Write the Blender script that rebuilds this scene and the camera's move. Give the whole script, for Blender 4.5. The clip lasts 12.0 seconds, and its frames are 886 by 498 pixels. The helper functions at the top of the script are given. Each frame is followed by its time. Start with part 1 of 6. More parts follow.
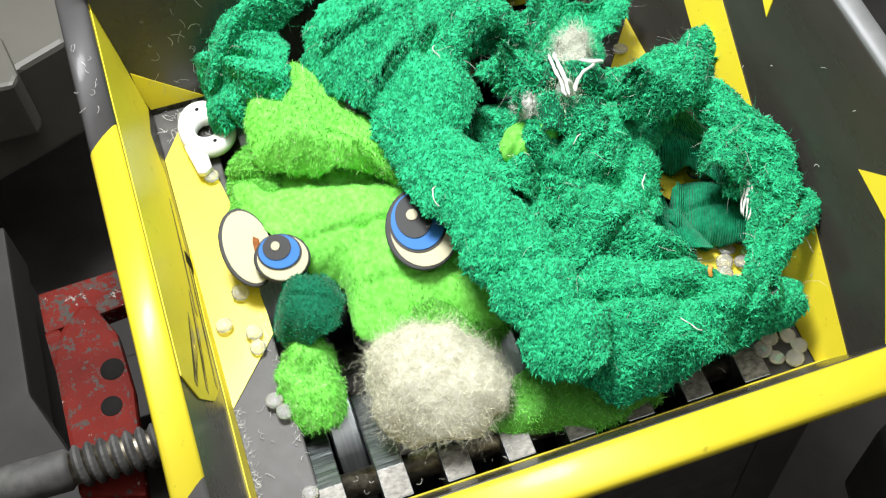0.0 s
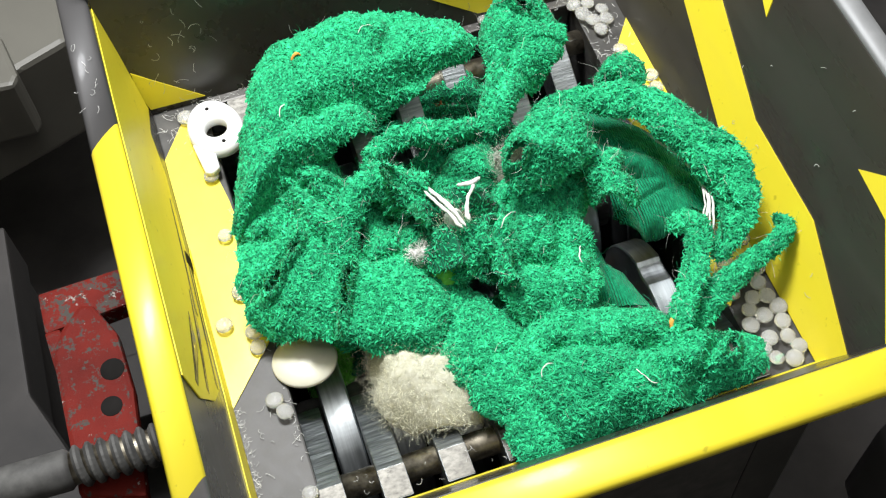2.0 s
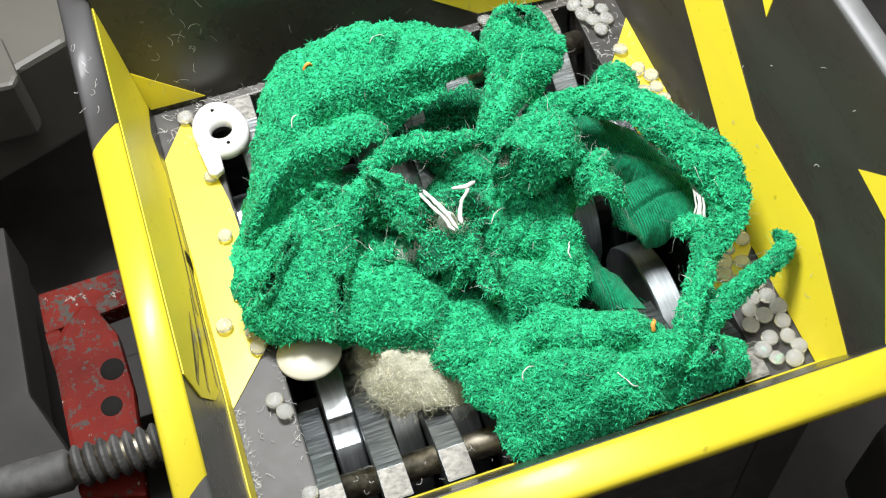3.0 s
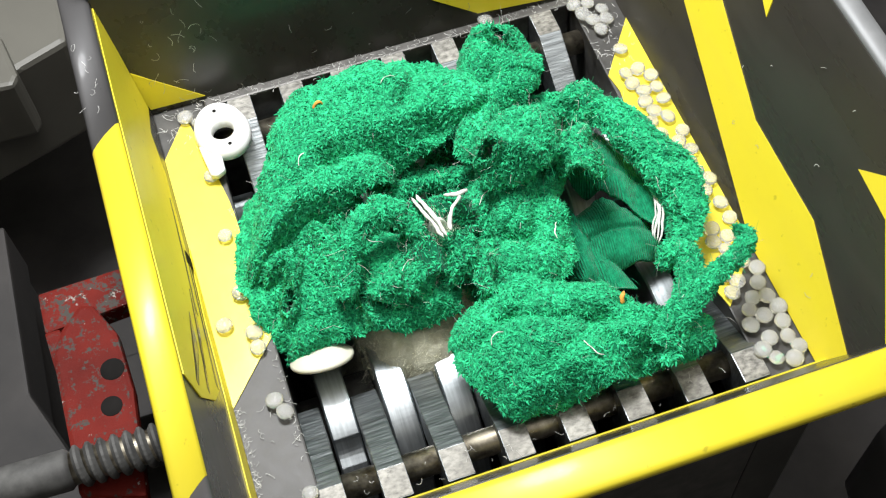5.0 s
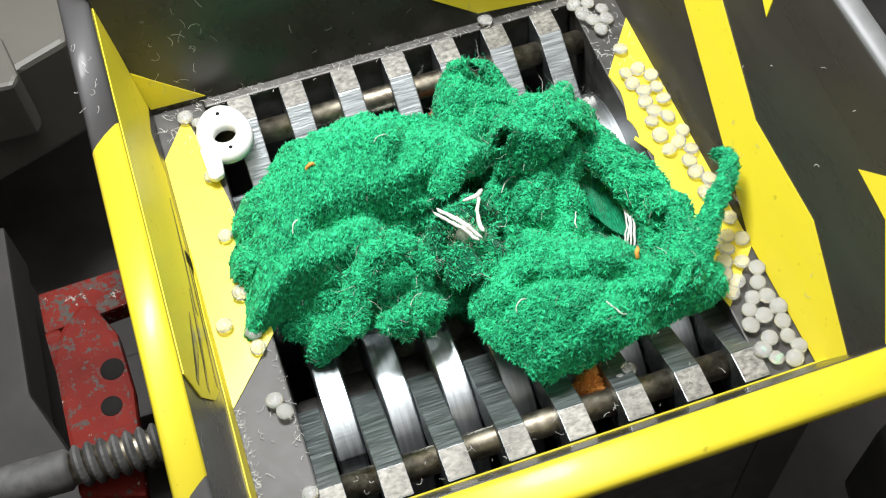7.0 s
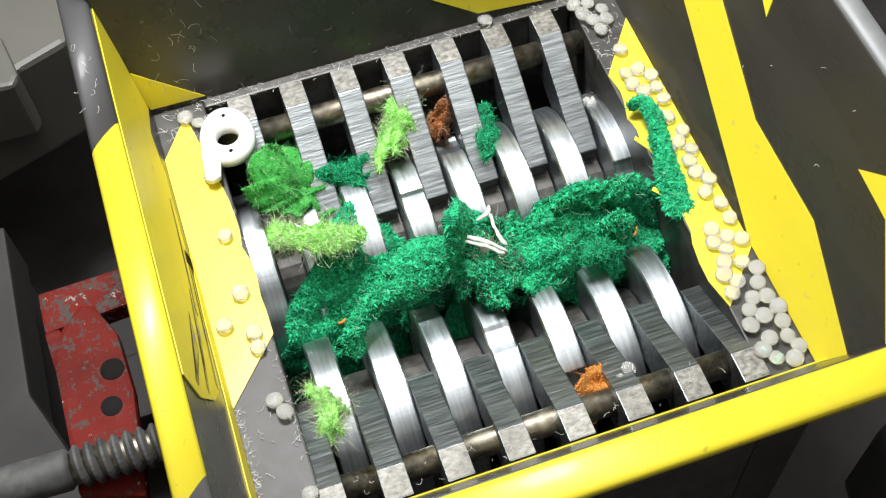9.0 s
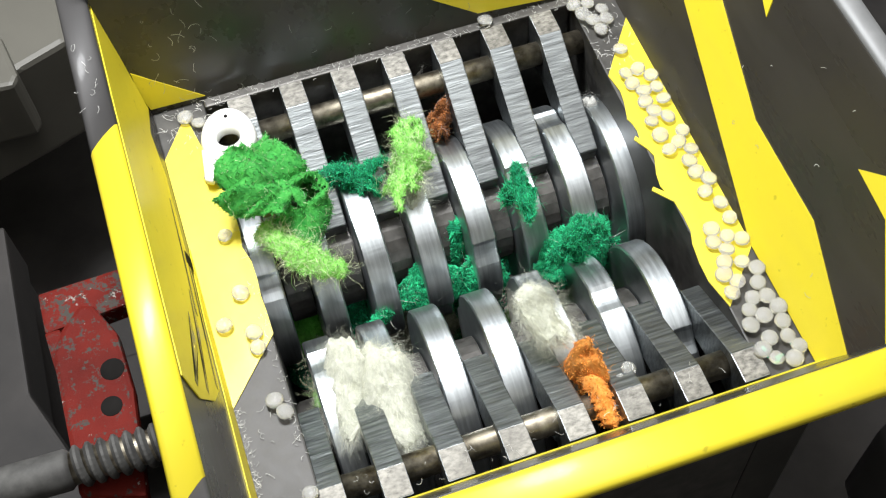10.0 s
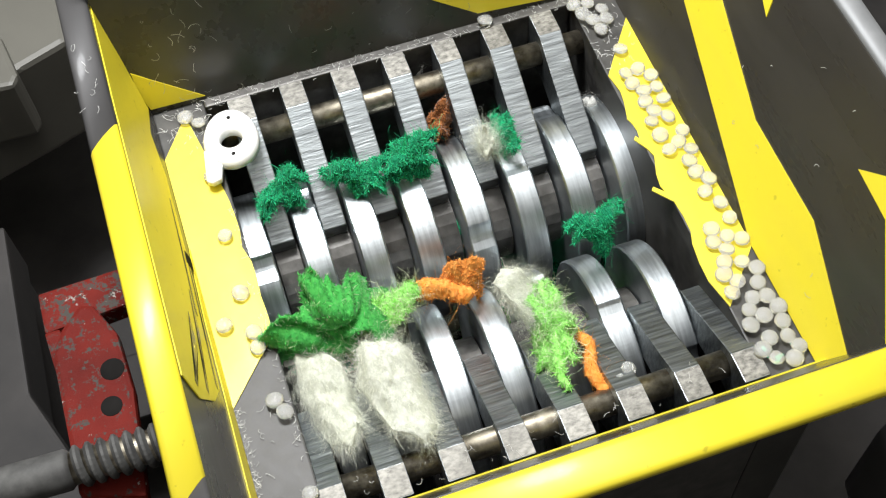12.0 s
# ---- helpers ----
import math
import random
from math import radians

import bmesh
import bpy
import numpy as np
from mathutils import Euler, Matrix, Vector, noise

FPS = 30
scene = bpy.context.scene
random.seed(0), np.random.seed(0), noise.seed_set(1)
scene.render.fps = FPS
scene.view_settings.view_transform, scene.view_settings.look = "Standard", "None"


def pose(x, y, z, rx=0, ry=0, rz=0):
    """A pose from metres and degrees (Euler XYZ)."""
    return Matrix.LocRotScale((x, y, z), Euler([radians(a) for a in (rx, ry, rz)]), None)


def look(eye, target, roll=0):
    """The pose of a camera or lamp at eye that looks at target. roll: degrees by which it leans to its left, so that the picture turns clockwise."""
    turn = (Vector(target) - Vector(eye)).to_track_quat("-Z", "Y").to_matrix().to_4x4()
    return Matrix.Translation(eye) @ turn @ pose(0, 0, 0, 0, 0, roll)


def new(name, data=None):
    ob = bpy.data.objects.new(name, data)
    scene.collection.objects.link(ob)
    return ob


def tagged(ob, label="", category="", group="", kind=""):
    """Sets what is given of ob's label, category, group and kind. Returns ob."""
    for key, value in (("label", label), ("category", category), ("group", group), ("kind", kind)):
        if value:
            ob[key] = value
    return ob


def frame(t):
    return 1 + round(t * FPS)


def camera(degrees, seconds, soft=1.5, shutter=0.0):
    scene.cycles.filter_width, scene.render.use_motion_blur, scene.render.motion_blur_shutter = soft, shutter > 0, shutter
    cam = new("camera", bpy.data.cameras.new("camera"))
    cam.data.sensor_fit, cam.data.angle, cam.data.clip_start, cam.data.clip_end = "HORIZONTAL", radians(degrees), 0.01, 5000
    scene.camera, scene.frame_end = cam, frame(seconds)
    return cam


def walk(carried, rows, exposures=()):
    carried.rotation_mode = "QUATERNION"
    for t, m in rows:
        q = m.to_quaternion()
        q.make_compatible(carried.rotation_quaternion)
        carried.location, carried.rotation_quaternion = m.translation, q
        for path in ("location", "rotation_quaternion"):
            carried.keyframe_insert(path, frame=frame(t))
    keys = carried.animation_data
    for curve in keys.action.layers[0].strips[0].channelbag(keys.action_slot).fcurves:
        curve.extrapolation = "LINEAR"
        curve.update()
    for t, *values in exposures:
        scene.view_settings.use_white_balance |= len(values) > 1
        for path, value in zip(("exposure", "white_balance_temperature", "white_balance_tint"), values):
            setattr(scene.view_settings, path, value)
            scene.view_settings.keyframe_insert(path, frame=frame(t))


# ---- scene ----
MM = 0.001

cam = camera(39.2, 12.0, soft=1.2, shutter=0.4)
EYE = pose(0.00437, -0.09012, 0.22773, 31.197, 2.060, -18.659)
walk(cam, [(0.0, EYE), (12.0, EYE)], exposures=[(0.0, 0.0, 6500, 10), (12.0, 0.0, 6500, 10)])

# ---- light: a bench lamp over the machine and an added ceiling fill in a pale room ----
# Even ambient fill, not a source of the place.
world = bpy.data.worlds.new("ambient_fill")
scene.world = world
world.use_nodes = True
world.node_tree.nodes["Background"].inputs[0].default_value = (1.0, 0.985, 0.96, 1)
world.node_tree.nodes["Background"].inputs[1].default_value = 0.15


def area_lamp(name, eye, target, size, watts, colour):
    data = bpy.data.lights.new(name, "AREA")
    data.shape, data.size, data.energy, data.color = "DISK", size, watts, colour
    ob = new(name, data)
    ob.matrix_basis = look(eye, target)
    return ob


area_lamp("bench_lamp", (0.005, 0.19, 0.43), (0.045, 0.045, 0.0), 0.14, 3.65, (0.97, 0.985, 1.0))


# Unseen fill added overhead to supply the soft ambient light.
area_lamp("ceiling_fill", (0.25, -0.1, 1.55), (0.15, -0.1, 0.0), 1.5, 10.5, (1.0, 0.985, 0.96))

# ---- materials ----
class Mat:
    """A node material with a short hand for the usual chains."""

    def __init__(self, name, rough=0.5, metal=0.0):
        self.m = bpy.data.materials.new(name)
        self.m.use_nodes = True
        self.t = self.m.node_tree
        self.b = self.t.nodes["Principled BSDF"]
        self.b.inputs["Roughness"].default_value = rough
        self.b.inputs["Metallic"].default_value = metal
        self.co = self.t.nodes.new("ShaderNodeTexCoord").outputs["Object"]

    def link(self, a, b):
        self.t.links.new(a, b)

    def noise(self, scale, detail=4, stretch=None, rough=0.6):
        n = self.t.nodes.new("ShaderNodeTexNoise")
        n.inputs["Scale"].default_value = scale
        n.inputs["Detail"].default_value = detail
        n.inputs["Roughness"].default_value = rough
        src = self.co
        if stretch:
            mp = self.t.nodes.new("ShaderNodeMapping")
            mp.inputs["Scale"].default_value = stretch
            self.link(src, mp.inputs[0])
            src = mp.outputs[0]
        self.link(src, n.inputs["Vector"])
        return n.outputs["Fac"]

    def wave(self, scale, distortion, direction="Y"):
        n = self.t.nodes.new("ShaderNodeTexWave")
        n.bands_direction = direction
        n.inputs["Scale"].default_value = scale
        n.inputs["Distortion"].default_value = distortion
        n.inputs["Detail"].default_value = 3
        n.inputs["Detail Scale"].default_value = 2
        self.link(self.co, n.inputs["Vector"])
        return n.outputs["Fac"]

    def ramp(self, fac, stops):
        n = self.t.nodes.new("ShaderNodeValToRGB")
        while len(n.color_ramp.elements) < len(stops):
            n.color_ramp.elements.new(0.5)
        for e, (at, c) in zip(n.color_ramp.elements, stops):
            e.position = at
            e.color = (*c, 1) if len(c) == 3 else c
        self.link(fac, n.inputs[0])
        return n.outputs[0]

    def mix(self, fac, a, b, mode="MIX"):
        n = self.t.nodes.new("ShaderNodeMix")
        n.data_type, n.blend_type = "RGBA", mode
        for slot, v in ((0, fac), (6, a), (7, b)):
            if isinstance(v, (int, float)):
                n.inputs[slot].default_value = v
            elif isinstance(v, tuple):
                n.inputs[slot].default_value = (*v, 1)
            else:
                self.link(v, n.inputs[slot])
        return n.outputs[2]

    def colour(self, v):
        if isinstance(v, tuple):
            self.b.inputs["Base Color"].default_value = (*v, 1)
        else:
            self.link(v, self.b.inputs["Base Color"])
        return self

    def rough(self, fac, lo, hi):
        n = self.t.nodes.new("ShaderNodeMapRange")
        n.inputs[3].default_value, n.inputs[4].default_value = lo, hi
        self.link(fac, n.inputs[0])
        self.link(n.outputs[0], self.b.inputs["Roughness"])
        return self

    def bump(self, fac, strength, depth):
        n = self.t.nodes.new("ShaderNodeBump")
        n.inputs["Strength"].default_value = strength
        n.inputs["Distance"].default_value = depth
        self.link(fac, n.inputs["Height"])
        if self.b.inputs["Normal"].is_linked:
            self.link(self.b.inputs["Normal"].links[0].from_socket, n.inputs["Normal"])
        self.link(n.outputs[0], self.b.inputs["Normal"])
        return self

    def island(self):
        return self.t.nodes.new("ShaderNodeNewGeometry").outputs["Random Per Island"]


def tape_material(name, base, worn, rough):
    m = Mat(name, rough)
    scratch = m.noise(90, 6, (1, 0.18, 1))
    spots = m.noise(420, 3)
    c = m.mix(m.ramp(scratch, [(0.45, (0, 0, 0)), (0.75, (0.5, 0.5, 0.5))]), base, worn)
    m.colour(m.mix(m.ramp(spots, [(0.66, (0, 0, 0)), (0.74, (0.45, 0.45, 0.45))]), c, tuple(x * 0.35 for x in base)))
    m.rough(scratch, rough * 0.7, rough * 1.5)
    m.bump(m.noise(60, 3), 0.25, 0.0006)
    m.b.inputs["Coat Weight"].default_value = 0.12
    m.b.inputs["Coat Roughness"].default_value = 0.15
    return m.m


YELLOW = tape_material("yellow_tape", (0.79, 0.655, 0.03), (0.72, 0.59, 0.045), 0.42)
BLACK = tape_material("black_tape", (0.034, 0.031, 0.026), (0.06, 0.056, 0.048), 0.26)


# Paler, rougher copy of BLACK: part of the glossy rim's reflection is in the colour.
BLACK_SHEEN = tape_material("black_tape_with_sheen", (0.05, 0.048, 0.048), (0.08, 0.077, 0.076), 0.5)


def steel_material(name, dark, light, scale, rough, streak=None, metal=1.0, relief=0.0001, blotch=0.6):
    m = Mat(name, rough, metal)
    n1, n2 = m.noise(scale, 6, streak), m.noise(45, 4)
    c = m.ramp(n1, [(0.3, dark), (0.7, light)])
    m.colour(m.mix(m.ramp(n2, [(0.4, (0, 0, 0)), (0.8, (blotch, blotch, blotch))]), c, tuple(x * 0.55 for x in dark)))
    m.rough(n1, rough * 0.75, rough * 1.35)
    m.bump(n1, 0.3, relief)
    return m


DISC_STEEL = steel_material("ground_steel", (0.46, 0.50, 0.52), (0.74, 0.785, 0.81), 1100, 0.37, (1, 0.07, 0.07), relief=0.00005, blotch=0.5)
DISC_STEEL.bump(DISC_STEEL.noise(260, 4, (0.25, 1.6, 1.6)), 0.35, 0.00012)
DISC_STEEL = DISC_STEEL.m
BAR_STEEL = steel_material("milled_steel", (0.19, 0.205, 0.21), (0.47, 0.505, 0.515), 520, 0.38, (0.14, 2.6, 1), relief=0.00003, blotch=0.4)
BAR_STEEL.bump(BAR_STEEL.noise(800, 5, (0.13, 1.5, 1)), 0.6, 0.00016)
BAR_STEEL.bump(BAR_STEEL.noise(420, 3, (0.2, 1.7, 0.6), 0.7), 0.45, 0.0002)
BAR_STEEL = BAR_STEEL.m
FACET_STEEL = steel_material("bright_worn_steel", (0.09, 0.085, 0.075), (0.46, 0.445, 0.40), 620, 0.58, (1, 1.6, 1), metal=0.75).m
ROD_STEEL = steel_material("oily_steel", (0.13, 0.11, 0.08), (0.46, 0.42, 0.33), 420, 0.44).m
GREY_STEEL = steel_material("plain_grey_steel", (0.045, 0.044, 0.042), (0.15, 0.148, 0.14), 200, 0.68, metal=0.35).m
# Pale grey that paints the reflection on the right rim's black tape.
RIM_SHEEN = steel_material("grey_rim_sheen", (0.22, 0.225, 0.225), (0.34, 0.345, 0.345), 60, 0.55, metal=0.3).m
DARK_STEEL = steel_material("blackened_steel", (0.055, 0.052, 0.047), (0.17, 0.162, 0.15), 250, 0.45, metal=0.5).m
GREY_PLATE = steel_material("dusty_grey_plate", (0.030, 0.028, 0.025), (0.085, 0.082, 0.075), 300, 0.5, metal=0.2).m


def red_paint(name, wear):
    m = Mat(name, 0.6)
    m.b.inputs["Specular IOR Level"].default_value = 0.15
    chips = m.noise(420, 9, rough=0.75)
    # Red tone kept dark: it includes the shade outside the hopper.
    tone = m.ramp(m.noise(30, 4), [(0.3, (0.075, 0.006, 0.004)), (0.7, (0.20, 0.016, 0.009))])
    m.colour(m.mix(m.ramp(chips, [(wear, (0, 0, 0)), (wear + 0.04, (1, 1, 1))]), tone, (0.065, 0.058, 0.05)))
    m.colour(m.mix(m.ramp(m.noise(95, 6, rough=0.7), [(wear + 0.02, (0, 0, 0)), (wear + 0.06, (1, 1, 1))]), m.b.inputs["Base Color"].links[0].from_socket, (0.06, 0.056, 0.05)))
    m.colour(m.mix(m.ramp(m.noise(620, 4), [(wear + 0.12, (0, 0, 0)), (wear + 0.15, (1, 1, 1))]), m.b.inputs["Base Color"].links[0].from_socket, (0.30, 0.27, 0.24)))
    m.bump(chips, 0.6, 0.0005)
    return m.m


RED = red_paint("chipped_red_paint", 0.56)
RED_WORN = red_paint("scraped_red_paint", 0.51)


def plain(name, colour, rough, spread=0.15, scale=120, sss=0.0, trans=0.0):
    m = Mat(name, rough)
    m.colour(m.ramp(m.noise(scale, 5), [(0.3, tuple(c * (1 - spread) for c in colour)), (0.7, tuple(min(1, c * (1 + spread)) for c in colour))]))
    m.bump(m.noise(scale * 4, 4), 0.2, 0.0002)
    if sss:
        m.b.inputs["Subsurface Weight"].default_value = sss
        m.b.inputs["Subsurface Scale"].default_value = 0.001
        m.b.inputs["Subsurface Radius"].default_value = (1, 1, 1)
    m.b.inputs["Transmission Weight"].default_value = trans
    return m.m


WHITE_PLASTIC = plain("white_plastic", (0.82, 0.82, 0.80), 0.35, 0.04, sss=0.3)
CREAM_PLASTIC = plain("cream_plastic", (0.70, 0.68, 0.55), 0.4, 0.06, sss=0.2)
PELLET = plain("milky_plastic", (0.98, 0.98, 0.94), 0.22, 0.02, trans=0.75)
PELLET.node_tree.nodes["Principled BSDF"].inputs["IOR"].default_value = 1.24
# Cabinet and frame colours are darkened to hold the shade outside the hopper.
BEIGE_SHADED = plain("shade_darkened_beige_enamel", (0.125, 0.12, 0.10), 0.5, 0.06, 40)
TABLE = plain("shade_darkened_bench", (0.021, 0.0185, 0.017), 0.7, 0.6, 35)
# Near-black with little gloss: the shade of holes and the chamber, as colour.
CAVITY_SHADE = plain("black_cavity_shade", (0.014, 0.013, 0.012), 0.95, 0.3, 60)
CAVITY_SHADE.node_tree.nodes["Principled BSDF"].inputs["Specular IOR Level"].default_value = 0.1


def fibre_material(name, dark, light, rough=0.9, sheen=0.3, grain=900, rib=0):
    m = Mat(name, rough)
    body = m.ramp(m.noise(grain, 4), [(0.3, dark), (0.7, light)])
    each = m.ramp(m.island(), [(0.0, (0.6, 0.6, 0.6)), (0.6, (1.0, 1.0, 1.0)), (1.0, (1.4, 1.4, 1.4))])
    wide = m.ramp(m.noise(60, 3), [(0.3, (0.85, 0.85, 0.85)), (0.7, (1.1, 1.1, 1.1))])
    m.colour(m.mix(1.0, m.mix(1.0, body, each, "MULTIPLY"), wide, "MULTIPLY"))
    m.b.inputs["Sheen Weight"].default_value = sheen
    m.b.inputs["Sheen Roughness"].default_value = 0.4
    m.b.inputs["Specular IOR Level"].default_value = 0.2
    m.bump(m.noise(1600, 3), 0.4, 0.0003)
    if rib:
        m.bump(m.wave(rib, 2.0, "X"), 0.7, 0.0005)
    return m.m


GREEN = fibre_material("green_terry", (0.010, 0.27, 0.11), (0.045, 0.66, 0.29), sheen=0.08)
# Ribbed knit, darkened so that shade between loops and in hollows is painted in.
GREEN_KNIT_SHADE = fibre_material("green_knit_and_loop_shade", (0.004, 0.17, 0.075), (0.010, 0.33, 0.15), sheen=0.08, rib=640)
GREEN_TIP = fibre_material("pale_green_loop_tips", (0.05, 0.50, 0.24), (0.13, 0.74, 0.42), sheen=0.1)
DEEP_GREEN = fibre_material("dark_green_felt", (0.006, 0.19, 0.09), (0.014, 0.31, 0.15))
LIME = fibre_material("lime_pile", (0.13, 0.54, 0.05), (0.27, 0.80, 0.14), sheen=0.15)
FRESH = fibre_material("fresh_green_pile", (0.20, 0.62, 0.07), (0.46, 0.88, 0.26))
MOSS = fibre_material("mid_green_pile", (0.03, 0.30, 0.05), (0.10, 0.52, 0.10))
PALE = fibre_material("pale_pile_backing", (0.55, 0.62, 0.35), (0.80, 0.84, 0.60))
WOOL = fibre_material("white_stuffing", (0.71, 0.69, 0.50), (0.92, 0.91, 0.74), sheen=0.1)
STUFFING = fibre_material("drawn_white_stuffing", (0.74, 0.76, 0.63), (0.93, 0.94, 0.83), sheen=0.1)
ORANGE = fibre_material("orange_terry", (0.90, 0.30, 0.04), (1.0, 0.48, 0.12), sheen=0.1)
RUST = fibre_material("soiled_orange_fluff", (0.22, 0.07, 0.02), (0.42, 0.16, 0.05))
THREAD = fibre_material("white_thread", (0.70, 0.70, 0.64), (0.88, 0.88, 0.82))
LINT = fibre_material("grey_lint", (0.45, 0.45, 0.42), (0.70, 0.70, 0.66))
EYE_WHITE = plain("printed_white", (0.56, 0.52, 0.34), 0.65, 0.06)
EYE_BLUE = plain("printed_blue", (0.02, 0.17, 0.52), 0.65, 0.06)
EYE_BLACK = plain("printed_black", (0.012, 0.012, 0.012), 0.6, 0.2)


# ---- mesh helpers: all lengths in millimetres ----
def mesh_of(name, verts, faces, material, smooth=False):
    me = bpy.data.meshes.new(name)
    me.from_pydata((np.asarray(verts, float) * MM).tolist(), [], [list(f) for f in faces])
    for mt in material if isinstance(material, (list, tuple)) else [material]:
        me.materials.append(mt)
    if smooth:
        me.shade_smooth()
    me.update()
    return me


def thing(name, label, category, at=None, group="", kind=""):
    ob = new(name)
    ob.empty_display_size = 0.01
    if at is not None:
        ob.matrix_basis = at
    return tagged(ob, label, category, group, kind)


def part(name, geo, material, parent, label="", smooth=False, kind=""):
    ob = new(name, mesh_of(name, geo[0], geo[1], material, smooth))
    ob.parent = parent
    return tagged(ob, label, kind=kind)


def solo(name, geo, material, label, category, group="", kind="", smooth=False, at=None):
    ob = new(name, mesh_of(name, geo[0], geo[1], material, smooth))
    if at is not None:
        ob.matrix_basis = at
    return tagged(ob, label, category, group, kind)


def join(*geos):
    verts, faces = [], []
    for v, f in geos:
        n = len(verts)
        verts += [tuple(p) for p in v]
        faces += [tuple(i + n for i in q) for q in f]
    return verts, faces


def from_bm(bm):
    bm.verts.index_update()
    out = [tuple(v.co) for v in bm.verts], [tuple(v.index for v in f.verts) for f in bm.faces]
    bm.free()
    return out


def prism(outline, lo, hi, bevel=0.0, axes="xyz"):
    """An outline (two numbers a point) raised from lo to hi along the third axis named, with bevelled edges."""
    bm = bmesh.new()
    slot = ["xyz".index(a) for a in axes]

    def co(a, b, c):
        p = [0, 0, 0]
        p[slot[0]], p[slot[1]], p[slot[2]] = a, b, c
        return p

    low = [bm.verts.new(co(a, b, lo)) for a, b in outline]
    high = [bm.verts.new(co(a, b, hi)) for a, b in outline]
    n = len(outline)
    bm.faces.new(low[::-1])
    bm.faces.new(high)
    for i in range(n):
        bm.faces.new((low[i], low[(i + 1) % n], high[(i + 1) % n], high[i]))
    bmesh.ops.recalc_face_normals(bm, faces=bm.faces)
    if bevel:
        bmesh.ops.bevel(bm, geom=bm.edges[:], offset=bevel, segments=2, profile=0.6, affect="EDGES", clamp_overlap=True)
    return from_bm(bm)


def box(x0, x1, y0, y1, z0, z1, bevel=0.3):
    return prism([(x0, y0), (x1, y0), (x1, y1), (x0, y1)], z0, z1, bevel)


def turned(profile, axis="x", n=32, closed=True):
    """A lathe: profile points (along the axis, radius)."""
    verts, faces = [], []
    for a, r in profile:
        for i in range(n):
            w = 2 * math.pi * i / n
            p = (a, r * math.cos(w), r * math.sin(w))
            verts.append(p if axis == "x" else ((p[1], p[2], p[0]) if axis == "z" else (p[2], p[0], p[1])))
    for k in range(len(profile) - 1):
        for i in range(n):
            j = (i + 1) % n
            faces.append((k * n + i, (k + 1) * n + i, (k + 1) * n + j, k * n + j))
    if closed:
        faces.append(tuple(range(n)))
        faces.append(tuple((len(profile) - 1) * n + i for i in range(n))[::-1])
    return verts, faces


def moved(geo, m):
    return [tuple(m @ Vector(v)) for v in geo[0]], geo[1]


def shifted(geo, x, y, z):
    return [(a + x, b + y, c + z) for a, b, c in geo[0]], geo[1]


# ---- the cutter box: plates round the blades ----
X0, X1, Y0, Y1 = 1.0, 92.0, -7.5, 101.0      # the opening
WX0, WX1 = -11.0, 103.0                      # feet of the hopper's side walls
ZSHAFT, RDISC = -31.0, 21.5
YFRONT, YBACK = 24.0, 67.5                   # the two shafts
PITCH, BAR = 12.5, 5.6

cutter_box = thing("cutter_box", "black steel cutter box with yellow and black taped ledges", "machine housing")
part("side_plate", box(-11, X0, -12, 106, -75, -0.6, 0.4), GREY_PLATE, cutter_box, "dusty grey-black side plate")
part("side_plate", box(X1, 104, -12, 106, -75, -0.6, 0.4), GREY_PLATE, cutter_box, "dusty grey-black side plate")
part("end_plate", box(X0 + 0.05, X1 - 0.05, 98.6, 105, -75, -0.2, 0.5), DARK_STEEL, cutter_box, "dark end plate with a bright worn edge")
part("end_plate", box(X0 + 0.05, X1 - 0.05, -12, -7.0, -75, -0.2, 0.5), DARK_STEEL, cutter_box)
# The chamber's depth of shade is put into this plate's colour.
part("bottom_plate", box(-11, 104, -12, 106, -79, -75.05, 0.4), CAVITY_SHADE, cutter_box)


def ragged(a, b, n, amp, rng):
    """Points from a to b that wander off the straight line, like torn tape."""
    out = []
    for i in range(1, n):
        s = i / n
        out.append((a[0] + (b[0] - a[0]) * s + rng.uniform(-amp, amp), a[1] + (b[1] - a[1]) * s + rng.uniform(-amp, amp) * 0.6))
    return out


rng = random.Random(5)
left_yellow = [(WX0 + 0.1, 22), (WX0 + 0.1, 87), (-4.4, 97)] + [(-3.4, 95), (X0 - 1.6, 78)] + ragged((X0 - 1.0, 76), (X0 + 0.3, 37), 9, 0.5, rng) + [(X0 + 0.2, 36)]
part("tape_patch", prism(left_yellow, -0.6, -0.25), YELLOW, cutter_box, "yellow tape with worn edges")
right_yellow = [(WX1 - 0.1, 22), (X1 + 0.2, 10), (X1 - 1.4, 17)] + ragged((X1 - 0.4, 18), (X1 + 0.2, 74), 14, 1.0, rng) + [(X1 + 0.1, 75), (WX1 - 0.1, 90)]
part("tape_patch", prism(right_yellow, -0.6, -0.25), YELLOW, cutter_box, "torn yellow tape")
for y, dx, dy in ((37, -3.4, 5.0), (52, -1.6, 4.0), (58, -0.8, 4.0)):
    flap = prism([(X1 + 0.5, y), (X1 + dx, y + dy), (X1 + dx + 0.7, y + dy + 0.8), (X1 + 0.5, y + 2.2)], -0.5, -0.15)
    part("tape_shred", moved(flap, Matrix.Identity(4)), YELLOW, cutter_box)

# ---- hopper: four sheet walls with folded rims, taped in hazard stripes ----
hopper = thing("hopper", "sheet metal hopper taped in yellow and black hazard stripes", "hopper")


def wall_frame(foot, along, up):
    """A matrix with x along the wall's foot, y up its slope and z into the hopper."""
    a, u = Vector(along).normalized(), Vector(up).normalized()
    n = a.cross(u)
    m = Matrix((a, u, n)).transposed().to_4x4()
    m.translation = foot
    return m


